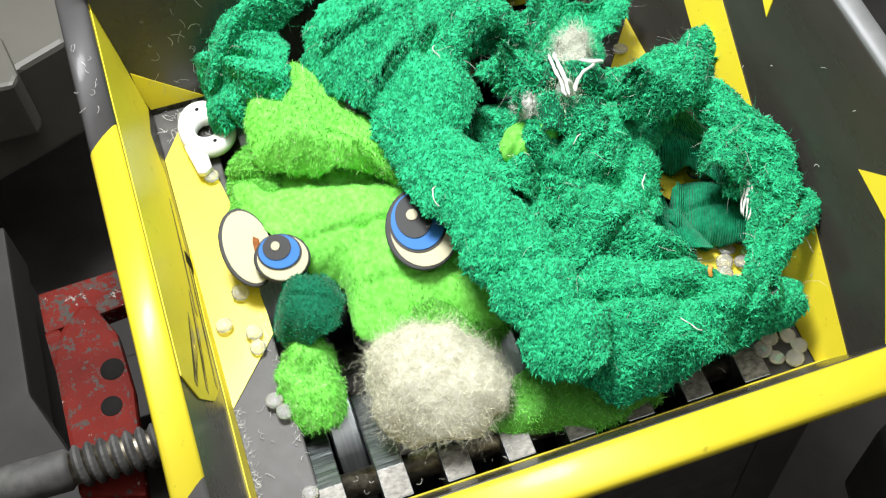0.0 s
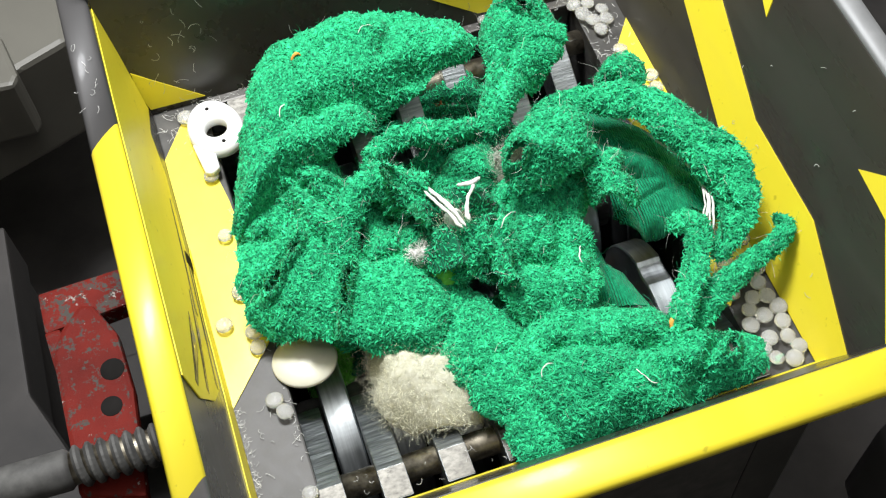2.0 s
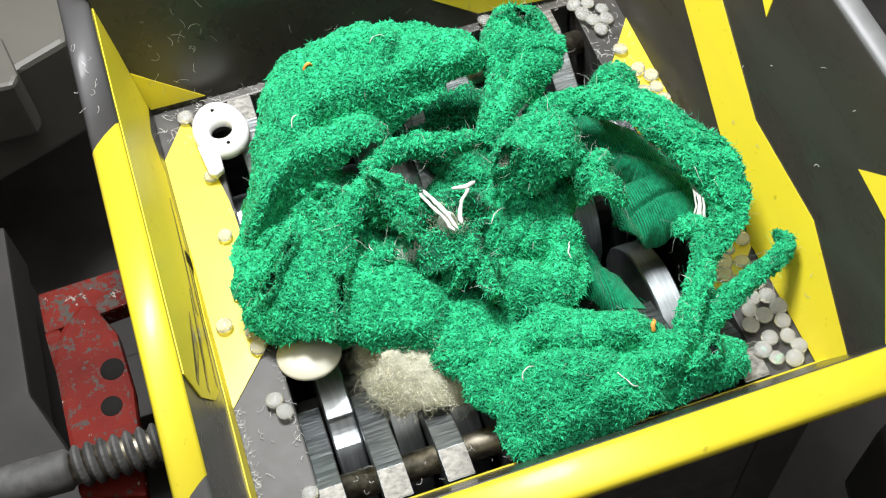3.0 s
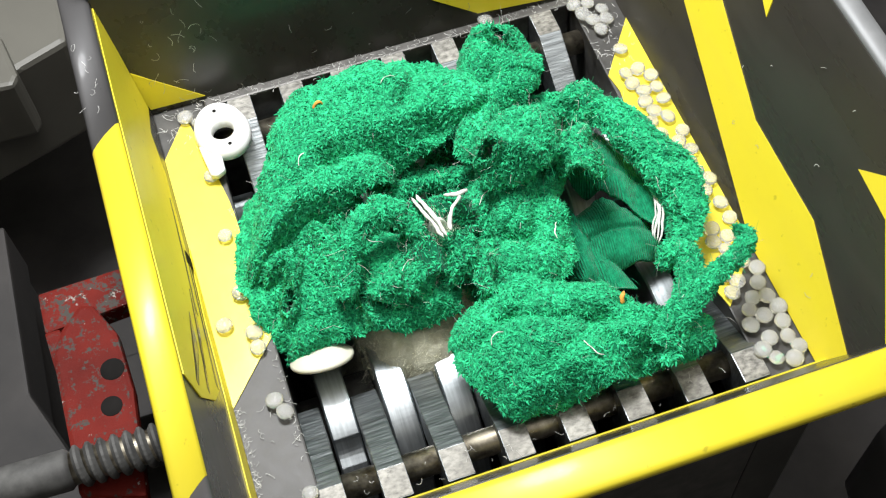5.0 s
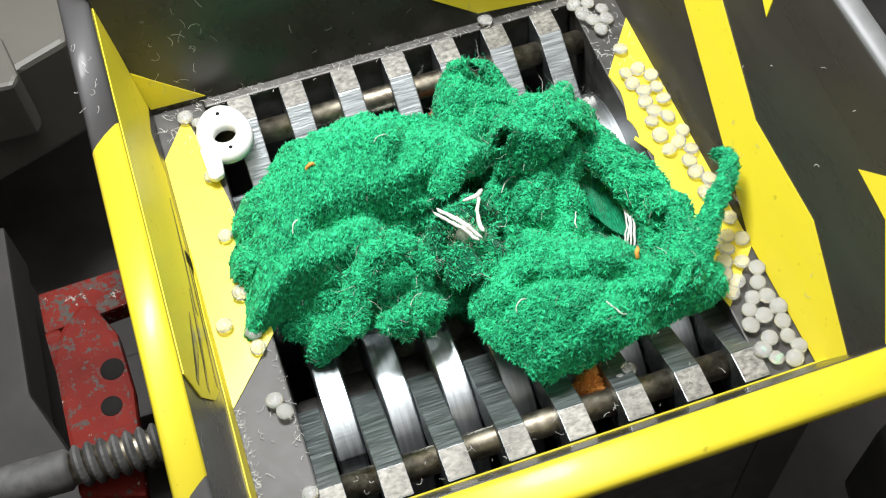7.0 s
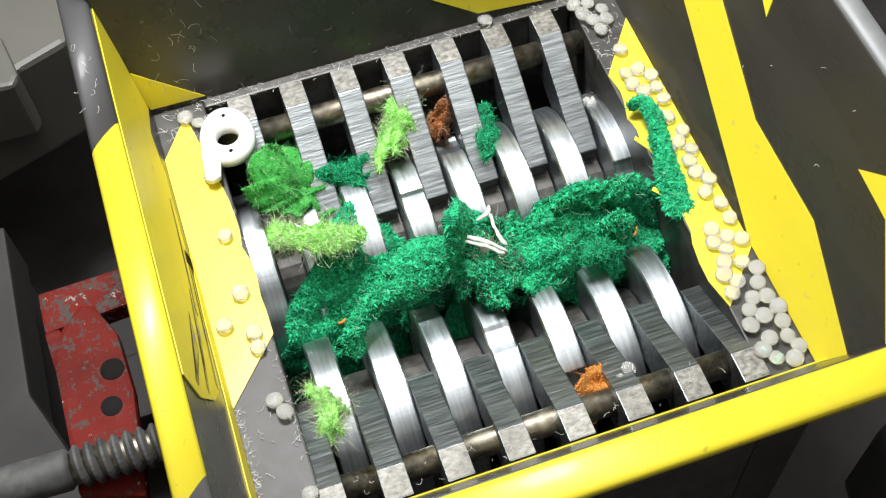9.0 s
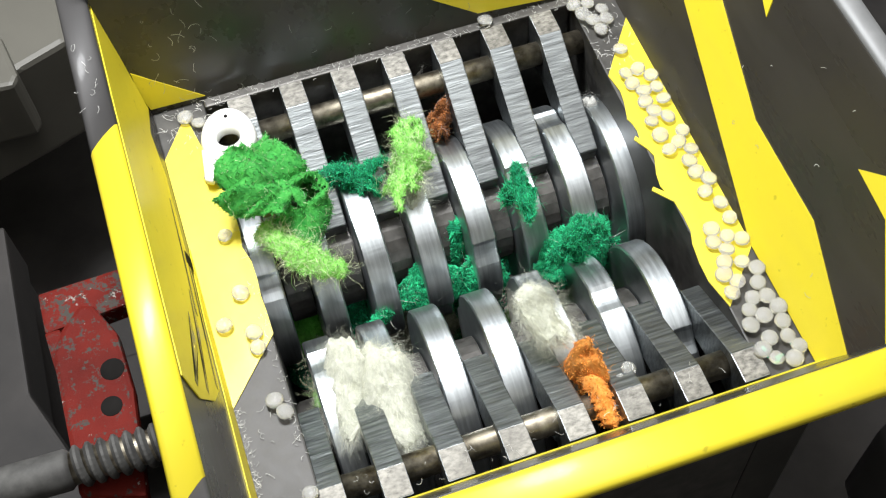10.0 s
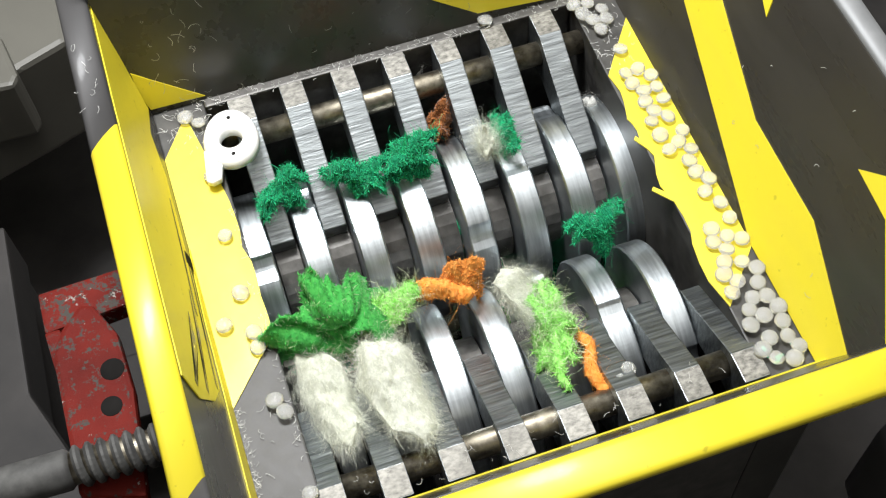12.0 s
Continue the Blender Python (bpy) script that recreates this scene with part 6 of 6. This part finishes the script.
    "s1": [(0, 12.5, 72.3, -64, 0, 0, -17), (7.6, 12.5, 72.3, -64, 0, 0, -17), (8.2, 12.3, 66.2, -30, 0, 0, -17), (8.8, 15.1, 74.4, -11, 0, 66, -7), (9.5, 14.6, 75.6, -10, 0, 66, -7), (9.8, 12.4, 70.8, 0, 0, 50, -7), (10.3, 10.1, 66.5, 5, 0, 45, 3), (10.5, 8.7, 65.5, 6, 0, 42, -2), (11, 11.1, 47.8, 3, 0, 0, -37), (11.5, 13.9, 36.1, 2, 10, 0, -20), (11.8, 14.1, 34.2, 1, 35, 0, -6), (12, 13.8, 33.9, 0, 58, 0, 6)],
    "s1b": [(0, 12.5, 72.3, -64, 0, 0, -17), (7.8, 12.5, 72.3, -64, 0, 0, -17), (8.8, 16, 58.5, -6, 0, 0, 8), (9.5, 16.4, 60, -6, 0, 0, 11), (10, 12, 54.2, -3, 0, 0, -22), (10.5, 12.3, 49.2, 0, 0, 0, -37), (11, 12.6, 40.6, -3, 0, 0, -67), (11.5, 21.1, 33.2, -3, 0, 0, -27), (12, 22.7, 34.7, -4, 0, 0, 43)],
    "s2": [(0, 43.1, 68.7, -64, 0, 0, -17), (8.2, 43.1, 68.7, -64, 0, 0, -17), (8.8, 42.2, 83.6, -9, 0, 0, -17), (9.2, 41.6, 78.9, -6, 0, 0, -17), (9.5, 41.5, 73.9, -4, 0, 0, -7), (10, 40.9, 69.9, -4, 0, 0, -7), (10.5, 45.5, 51, 2, 0, 0, 3), (11, 51.4, 35.1, 0, 0, 0, 23), (11.5, 59.6, 16.8, -2, 0, 0, -4), (12, 56.1, 17.3, -2, 0, 0, 8)],
    "s2b": [(0, 14.9, 64.3, -64, 0, 0, -17), (7.6, 14.9, 64.3, -64, 0, 0, -17), (8.4, 4.5, 28.4, -30, 0, 0, -17), (8.8, 7.1, 18.5, -12, 0, 0, -2), (9.2, 8.1, 21.9, -7, 0, 0, -7), (9.5, 10, 28.3, -6, 0, 0, -7), (9.8, 11.9, 37.2, -12, 0, 0, -17), (10.2, 8.6, 24.1, -30, 0, 0, -17), (10.5, 10, 15.2, -7, 0, 0, -17), (11, 12.6, 16.8, -8, 0, 0, -17), (11.4, 16.1, 32.6, -20, 0, 0, -17), (12, 21.9, 61.8, -64, 0, 0, -17)],
    "o1": [(0, 71.1, 40.7, -64, 0, 0, -17), (6, 64.5, 27.1, -40, 0, 0, -17), (6.5, 60.1, 5.7, -9, 0, 0, -17), (8.8, 61.8, 5.4, -9, 0, 0, -17), (9.5, 60, 5.9, -7, 0, 0, -17), (9.8, 60, 8.2, -3, 0, 0, -17), (10.5, 59.3, 8.8, -1, 0, 0, 3), (11, 56.5, 10.6, 0, 0, 0, -7), (11.2, 46.5, 18.4, 1, 0, 0, 23), (11.5, 42.1, 32.2, -3, 0, 0, 53), (12, 43.6, 38.6, -6, 0, 0, 73)],
    "o2": [(0, 71.1, 40.7, -64, 0, 0, -17), (9, 66.7, 31.5, -50, 0, 0, -17), (9.5, 61.9, 4.3, -16, 0, 0, -17), (9.8, 59.7, 2.4, -6, 0, 0, -12), (10.5, 60.1, 2.5, -5, 0, 0, -12), (11, 57.8, 5.5, -4, 0, 0, -12), (11.2, 50.1, 17.8, -4, 0, 0, 13), (11.5, 41.5, 32.5, -7, 0, 0, 43), (12, 37.1, 36.9, -8, 0, 0, 53)],
    "o3": [(0, 58.3, 70.6, -64, 0, 0, -17), (10.2, 58.3, 70.6, -64, 0, 0, -17), (10.6, 52.1, 71.6, -14, 0, 0, -17), (11, 50.8, 71.2, -6, 0, 0, -7), (11.5, 43.4, 57.3, -6, 0, 0, -7), (11.7, 61.1, 21.7, -16, 0, 0, -7), (12, 61.6, 10.5, -6, 0, 0, 3)],
    "o4": [(0, 52.4, 82.5, -9, 0, 0, -17), (12, 52.4, 82.5, -9, 0, 0, -17)],
    "w1": [(0, 15.4, 60.6, -64, 0, 0, -17), (8.6, 15.4, 60.6, -64, 0, 0, -17), (9.5, 9.6, 20.1, -22, 0, 0, -17), (10, 12.5, 24.2, -12, 0, 0, -7), (10.5, 11.6, 24.4, -9, 0, 0, -7), (11, 5.9, 23.2, -8, 0, 0, -5), (11.5, 8.8, 20.1, -5, 0, 0, 8), (12, 8.1, 19.8, -4, 0, 0, 10)],
    "w2": [(0, 22.4, 58.1, -64, 0, 0, -17), (8.8, 22.4, 58.1, -64, 0, 0, -17), (9.6, 18.9, 16.8, -22, 0, 0, -17), (10, 20.6, 19.9, -12, 0, 0, -2), (10.5, 21.3, 16.7, -6, 0, 0, -2), (11, 15, 19.8, -5, 0, 0, -5), (11.5, 21.3, 15.3, -3, 0, 0, 6), (12, 21.3, 15.7, -1, 0, 0, 8)],
    "w3": [(0, 66.7, 45.7, -64, 0, 0, -17), (8.8, 64.7, 40.8, -60, 0, 0, -17), (9.5, 60.2, 13.1, -14, 0, 0, -7), (9.8, 57.4, 18.5, -5, 0, 0, 3), (10.5, 50, 26, -1, 0, 0, 38), (11, 50.7, 27.8, -2, 0, 0, 38), (11.5, 55.2, 24, -2, 0, 0, 28), (12, 53.1, 27.5, -3, 0, 0, 28)],
    "w4": [(0, 40.9, 62.1, -64, 0, 0, -17), (9, 40.9, 62.1, -64, 0, 0, -17), (9.5, 41.1, 65.2, -9, 0, 0, -17), (10, 40, 63.9, -9, 0, 0, -17), (10.5, 37.4, 45.3, -7, 0, 0, 23), (11, 39.9, 51.1, -9, 0, 0, -7), (11.5, 62.5, 76.9, -10, 0, 0, -17), (12, 59.4, 68.2, -4, 0, 0, -7)],
    "g1": [(0, 12.5, 72.3, -64, 0, 0, -17), (10, 12.5, 72.3, -64, 0, 0, -17), (10.6, 13.1, 79.7, -30, 0, 0, -17), (11, 12.3, 81.4, -10, 0, 0, -17), (11.5, 12, 76, -7, 0, 0, -17), (12, 12.4, 74.3, -6, 0, 0, -27)],
    "g2": [(0, 24.9, 71.5, -64, 0, 0, -17), (8, 24.9, 71.5, -64, 0, 0, -17), (8.8, 26.7, 75.7, -14, 0, 0, -17), (9.5, 27.3, 76, -10, 0, 0, -17), (10.5, 30.5, 70, -8, 0, 0, -37), (12, 30.3, 71.1, -6, 0, 0, -27)],
    "g3": [(0, 37.3, 70.7, -64, 0, 0, -17), (10, 37.3, 70.7, -64, 0, 0, -17), (10.6, 36.6, 80, -30, 0, 0, -17), (11, 37.1, 76, -8, 0, 0, -17), (11.5, 40.7, 71.6, -5, 0, 0, -17), (12, 41.9, 70.9, -4, 0, 0, -7)],
    "g4": [(0, 58.5, 66.8, -64, 0, 0, -17), (8, 58.5, 66.8, -64, 0, 0, -17), (8.8, 61.2, 77.2, -12, 0, 0, -17), (9.5, 63.3, 77, -10, 0, 0, -17), (10, 62.9, 55.1, -6, 0, 0, -7), (10.5, 63, 50.5, -3, 0, 0, -12), (11, 68.5, 40.8, -14, 0, 0, -37), (11.5, 81.9, 64, -64, 0, 0, -17), (12, 81.9, 64, -64, 0, 0, -17)],
    "g5": [(0, 65.5, 68, -64, 0, 0, -17), (10.3, 65.5, 68, -64, 0, 0, -17), (10.8, 72.6, 75.9, -30, 0, 0, -17), (11.2, 74.4, 74.3, -10, 0, 0, -17), (12, 64.9, 71.9, -7, 0, 0, 3)],
    "g6": [(0, 82.5, 69.5, -64, 0, 0, -17), (9.4, 78.7, 61.9, -50, 0, 0, -17), (9.8, 75.5, 47.6, -16, 0, 0, -17), (10, 69.7, 40.9, -10, 0, 0, 0), (10.5, 67.2, 38.1, -9, 0, 0, -77), (11, 44.8, 42.7, -16, 0, 0, -17), (11.4, 52.8, 68.9, -64, 0, 0, -17), (12, 52.8, 68.9, -64, 0, 0, -17)],
    "g7": [(0, 92.5, 69.7, -64, 0, 0, -17), (10.8, 92.5, 69.7, -64, 0, 0, -17), (11.2, 82.1, 59.8, -20, 0, 0, -17), (11.5, 79.9, 46.1, -9, 0, 0, -17), (12, 76.1, 40.5, -7, 0, 0, 8)],
    "g8": [(0, 95.4, 68.7, -64, 0, 0, -17), (7.8, 95.4, 68.7, -64, 0, 0, -17), (8.8, 73.6, 34.5, -7, 0, 0, -27), (9.5, 73.9, 35.1, -7, 0, 0, -37), (9.9, 78, 42.8, -20, 0, 0, -17), (10.4, 91.1, 66.4, -64, 0, 0, -17), (12, 91.1, 66.4, -64, 0, 0, -17)],
    "Q1": [(0, 60.7, 56.9, 8, 0, 0, -47), (0.5, 56.8, 53.5, 8, 0, 0, -47), (1, 50.5, 46.6, 8, 0, 0, -42), (1.5, 48.3, 52.5, -11, 0, 0, -37), (2.5, 43.6, 50.7, -13, 0, 0, -27), (3.2, 43.8, 51.3, -14, 0, 0, -17), (4.8, 45.5, 55.2, -21, 0, 0, -17), (5.5, 46.5, 56.1, -23, 0, 0, -17), (6.5, 46.2, 55.2, -24, 0, 0, -17), (7.2, 44.7, 45.6, -8, 30, 0, -7), (8, 48.4, 49.5, -24, 60, 0, 0), (8.8, 50.7, 56.8, -40, 80, 0, 0), (9.5, 54.8, 70, -64, 80, 0, 0), (12, 54.8, 70, -64, 80, 0, 0)],
    "Q3": [(0, 71.1, 25.2, 9, 0, 0, -37), (0.5, 68.5, 21.9, 9, 0, 0, -37), (1, 64.3, 17.8, 9, 0, 0, -27), (1.5, 60.4, 19.2, 3, 0, 0, -27), (2.5, 54.5, 18.3, -10, 0, 0, -17), (3.2, 55, 19.4, -11, 0, 0, -17), (4.8, 61.7, 36.5, -21, 0, 0, -17), (5.5, 62.9, 41.2, -23, 0, 0, -17), (6.5, 62.7, 42.7, -24, 0, 0, -17), (7.2, 59.8, 36.5, -6, 25, 0, -7), (8, 62.9, 43.4, -20, 60, 0, 0), (8.8, 65.9, 50.2, -34, 80, 0, 0), (9.5, 73, 66.3, -64, 80, 0, 0), (12, 73, 66.3, -64, 80, 0, 0)],
    "Q5": [(0, 100, 35.2, 18, 0, 0, -20), (0.5, 97.3, 35.7, 18, 0, 0, -16), (1, 90.8, 37.1, 18, 0, 0, -10), (1.5, 83.5, 37.5, 18, 0, 0, -5), (2, 75.5, 37.1, 18, 0, 0, 0), (3.2, 73.1, 38.3, 18, 0, 0, 0), (4.8, 73.1, 47, 14, 0, 0, 0), (5.5, 74.1, 50.6, 13, 0, 0, 0), (6.5, 74.9, 53.7, 12, 0, 0, 0), (7, 75.6, 61.6, 11, 0, 0, 10), (7.2, 73.6, 67, 9, 0, 0, 20), (8, 74.9, 41.3, -4, 40, 0, 17), (8.8, 75, 43.2, -14, 60, 0, 17), (9.5, 82.6, 57.5, -40, 80, 0, 17), (10.2, 89.6, 70.8, -64, 80, 0, 17), (12, 89.6, 70.8, -64, 80, 0, 17)],
    "Q6": [(0, 52.3, 103.1, 8, 0, 0, 0), (0.5, 48.8, 100.7, 8, 0, 0, 0), (1, 48.6, 91.7, 6, 0, 0, 0), (1.5, 58.3, 93.2, -6, 0, 0, 0), (2, 56.8, 82.8, -8, 0, 0, 0), (3.2, 55.6, 79.3, -8, 0, 0, 0), (4.8, 51.7, 74.5, -12, 0, 0, 0), (6.5, 49.5, 72.5, -14, 0, 0, 0), (7.2, 46.6, 68.1, -16, 0, 0, 0), (8, 46.5, 56.4, -26, 60, 0, 17), (8.8, 47.3, 60.5, -44, 80, 0, 17), (9.5, 50.5, 71.6, -64, 80, 0, 17), (12, 50.5, 71.6, -64, 80, 0, 17)],
    "jaw": [(0, 36.8, 29, 2, 0, 0, -17), (0.5, 35.4, 25, 0, 0, 0, -17), (1, 35.3, 25.5, -6, 20, 0, -17), (1.5, 18.4, 35.1, -18, 40, 0, -17), (2, 20.1, 46.2, -34, 60, 0, 0), (2.6, 22.9, 65, -64, 80, 0, 0), (12, 22.9, 65, -64, 80, 0, 0)],
    "R4": [(0, 67, 65.8, 19, 20, -20, 38), (0.5, 65.4, 61.6, 20, 20, -20, 38), (1, 54.6, 56.1, 20, 20, -20, 43), (1.5, 42.9, 50.5, 19, 20, -20, 63), (2, 36.1, 47, 18, 20, -20, 63), (2.5, 33.3, 45.8, 17, 20, -20, 61), (3.2, 32.7, 46, 16, 20, -20, 59), (4.8, 34.9, 56.3, 0, 20, -20, 55), (5.5, 34.1, 59.5, -2, 20, -20, 53), (6.5, 35.3, 58.3, -2, 20, -20, 48), (7.2, 45.7, 50.1, -4.2, 20, -20, 53), (8, 45.7, 44, 2.8, 20, -20, 53), (8.8, 45.9, 44.8, -3.2, 30, -20, 53), (9.5, 44.5, 41.6, -13.2, 60, -20, 53), (10.2, 53.1, 69.7, -63.2, 100, -20, 53), (12, 53.1, 69.7, -63.2, 100, -20, 53)],
    "R5": [(0, 78.6, 48, 17, -10, 30, -22), (0.5, 76.9, 44.1, 18, -10, 30, -22), (1, 66.2, 39, 18, -10, 30, -17), (1.5, 54.5, 33.8, 17, -10, 30, 3), (2, 47.8, 30.5, 16, -10, 30, 3), (2.5, 45.1, 29.3, 15, -10, 30, 1), (3.2, 44.5, 29.5, 14, -10, 30, -1), (4.8, 45.3, 31.8, 10, -10, 30, -5), (5.5, 44.8, 34.6, 8, -10, 30, -7), (6.5, 45.8, 33.5, 8, -10, 30, -12), (7.2, 48.4, 36.1, 7, -10, 30, -7), (8, 50.6, 37.1, 2, -10, 30, -7), (8.8, 50.9, 37.7, -4, 0, 30, -7), (9.5, 49.7, 34.5, -14, 30, 30, -7), (10.2, 59.3, 61, -64, 70, 30, -7), (12, 59.3, 61, -64, 70, 30, -7)],
    "R6": [(0, 108.5, 64.8, 14, 0, 0, 0), (0.5, 102.8, 64.3, 14, 0, 0, 0), (1, 94.7, 65.6, 14, 0, 0, 0), (1.5, 91.1, 63.6, 14, 0, 0, 0), (2, 89.4, 63.9, 14, 0, 0, 0), (3.2, 86.3, 62.5, 13, 0, 0, 0), (4.8, 80.3, 63.8, 9, 0, 0, 0), (5.5, 79.3, 63, 8, 0, 0, 0), (6.5, 78.5, 62.4, 7, 0, 0, 0), (7, 77.7, 61.8, 5, 0, 0, 0), (7.2, 78.1, 62.5, 3, 0, 0, 0), (8, 79.3, 42, -9.2, 60, 20, 20), (8.8, 81.9, 45.4, -23.2, 80, 20, 20), (9.5, 86.9, 54, -39.2, 90, 20, 20), (10.2, 94.3, 67, -63.2, 90, 20, 20), (12, 94.3, 67, -63.2, 90, 20, 20)],
    "P": [(0, 64.5, 55.1, 15, 0, 0, -8), (0.5, 58.4, 47, 15, 0, 0, -5), (1, 51.9, 40.5, 14, 0, 0, 0), (1.5, 44.1, 36.7, 12, 0, 0, 8), (2, 39.1, 35, 10, 0, 0, 14), (2.5, 38, 37.2, 8, 0, 0, 14), (3.2, 37.5, 39.1, 6, 0, 0, 14), (4.8, 37.5, 41.1, -8, 0, 0, 14), (6.5, 38.6, 42.4, -16, 0, 0, 14), (7.2, 40.7, 47.2, -20, 0, 0, 14), (8.4, 45.9, 62.4, -40, 0, 0, 0), (9.4, 49.5, 76.1, -64, 0, 0, 0), (12, 49.5, 76.1, -64, 0, 0, 0)],
    "M2": [(0, 67.3, 73.1, 17, 0, 0, 0), (0.5, 59.3, 65.3, 17, 0, 0, 0), (1, 49.4, 58.6, 17, 0, 0, 0), (1.5, 38.8, 47.9, 14, 0, 0, 0), (2, 31.7, 40.9, 12, 0, 0, 0), (3.2, 30.3, 39, 11, 0, 0, 0), (4.8, 30.3, 35.3, 8, 0, 0, 0), (5.5, 31, 34.6, 6, 0, 0, 0), (6.5, 31.6, 33.6, 5, 0, 0, 0), (7, 30, 29.2, 3, 0, 0, 0), (7.2, 29.5, 30, 2, 0, 0, 0), (8, 33.5, 43.5, -8, 40, 0, 10), (8.8, 39.1, 46, -18, 60, 0, 17), (9.5, 43.3, 51.7, -30, 80, 0, 17), (10.2, 48.5, 70.4, -64, 80, 0, 17), (12, 48.5, 70.4, -64, 80, 0, 17)],
    "S": [(0, 81.2, 87.7, 13, 0, 0, 0), (0.5, 70.5, 81, 13, 0, 0, 0), (1, 62.4, 82.8, 12, 0, 0, 0), (1.5, 54.8, 77.2, 1, 0, 0, 0), (2, 52, 76.4, -12, 0, 0, 0), (2.5, 51.4, 78.5, -18, 0, 0, 0), (3.2, 51.2, 79.2, -20, 0, 0, 0), (4.8, 50.2, 76.6, -22, 0, 0, 0), (6.5, 49.5, 74.8, -24, 0, 0, 0), (7.2, 47.1, 70, -26, 0, 0, 0), (8, 46.5, 56.4, -26, 60, 0, 0), (8.8, 47.3, 60.5, -44, 80, 0, 0), (9.5, 50.5, 71.6, -64, 80, 0, 0), (12, 50.5, 71.6, -64, 80, 0, 0)],
    "L3": [(0, 98.8, 44.9, 8, 0, 0, -6), (0.5, 97.2, 41.1, 8, 0, 0, -4), (1, 92.2, 42.3, 8, 0, 0, -2), (1.5, 89.2, 43.4, 6, 0, 0, 0), (2, 90, 46.6, 4, 0, 0, 0), (2.5, 89.4, 47.6, 3, 0, 0, 0), (3.2, 88.6, 48, 2, 0, 0, 0), (4.8, 82.8, 48.7, 2, 0, 0, -4), (5.5, 77.4, 50.8, -1, 0, 0, -8), (6.5, 75.2, 51, -2, 0, 0, -10), (7, 74.7, 51, -4, 0, 0, 0), (7.2, 78.7, 52.6, -6, 0, 0, 8), (8, 84.4, 43.8, -8, 40, 0, 17), (8.8, 81.7, 45.1, -18, 70, 0, 17), (9.5, 83.5, 53.7, -32, 80, 0, 17), (10.2, 93.2, 71.4, -64, 80, 0, 17), (12, 93.2, 71.4, -64, 80, 0, 17)],
    "w6": [(0, 64.9, 58.5, 20, 0, 0, 0), (0.5, 57.4, 50.1, 20, 0, 0, 0), (1, 49.6, 43.6, 19, 0, 0, 0), (1.5, 41.2, 38.6, 17, 0, 0, 0), (2, 33.9, 35.2, 14, 0, 0, 0), (3.2, 32.4, 37.5, 11, 0, 0, 0), (4.8, 35.1, 34.8, 4, 0, 0, 0), (5.5, 35.9, 36, 0, 0, 0, 0), (6.5, 37.2, 39.9, -8, 0, 0, 0), (7.2, 43.4, 45.8, -10, 0, 0, 0), (8.2, 49.3, 66, -40, 0, 0, 0), (12, 53.4, 80, -64, 0, 0, 0)],
    "w5": [(0, 80.5, 71.8, 16, 0, 0, -10), (0.5, 76.5, 69.9, 16, 0, 0, -10), (1, 71.2, 65.2, 14, 0, 0, 0), (1.5, 65.1, 60.1, 8, 0, 0, 0), (2, 61.6, 59.2, -2, 0, 0, 0), (3.2, 60, 62.1, -12, 0, 0, 0), (4.8, 58.5, 66, -24, 0, 0, 0), (6, 62.9, 78.8, -50, 0, 0, 0), (12, 65.8, 87.3, -64, 0, 0, 0)],
}


def motions():
    for shaft, sign in ((SHAFT_FRONT, -1), (SHAFT_BACK, 1)):
        base = shaft.matrix_basis.translation.copy()
        walk(shaft, [(t * 0.5, Matrix.Translation(base) @ pose(0, 0, 0, sign * 42.0 * t)) for t in range(25)])
    for key, rows in WAYS.items():
        walk(PIECES[key], [(t, pose(x * MM, y * MM, z * MM, rx, ry, rz)) for t, x, y, z, rx, ry, rz in rows])
    walk(wall_left, [(t, pose(0, 0, 0, 0, lean, 0)) for t, lean in ((0, -0.5), (1, -0.1), (2, 0), (3, 0.5), (6.5, 0.5), (9, 0.3), (10, -0.2), (12, -0.2))])


motions()
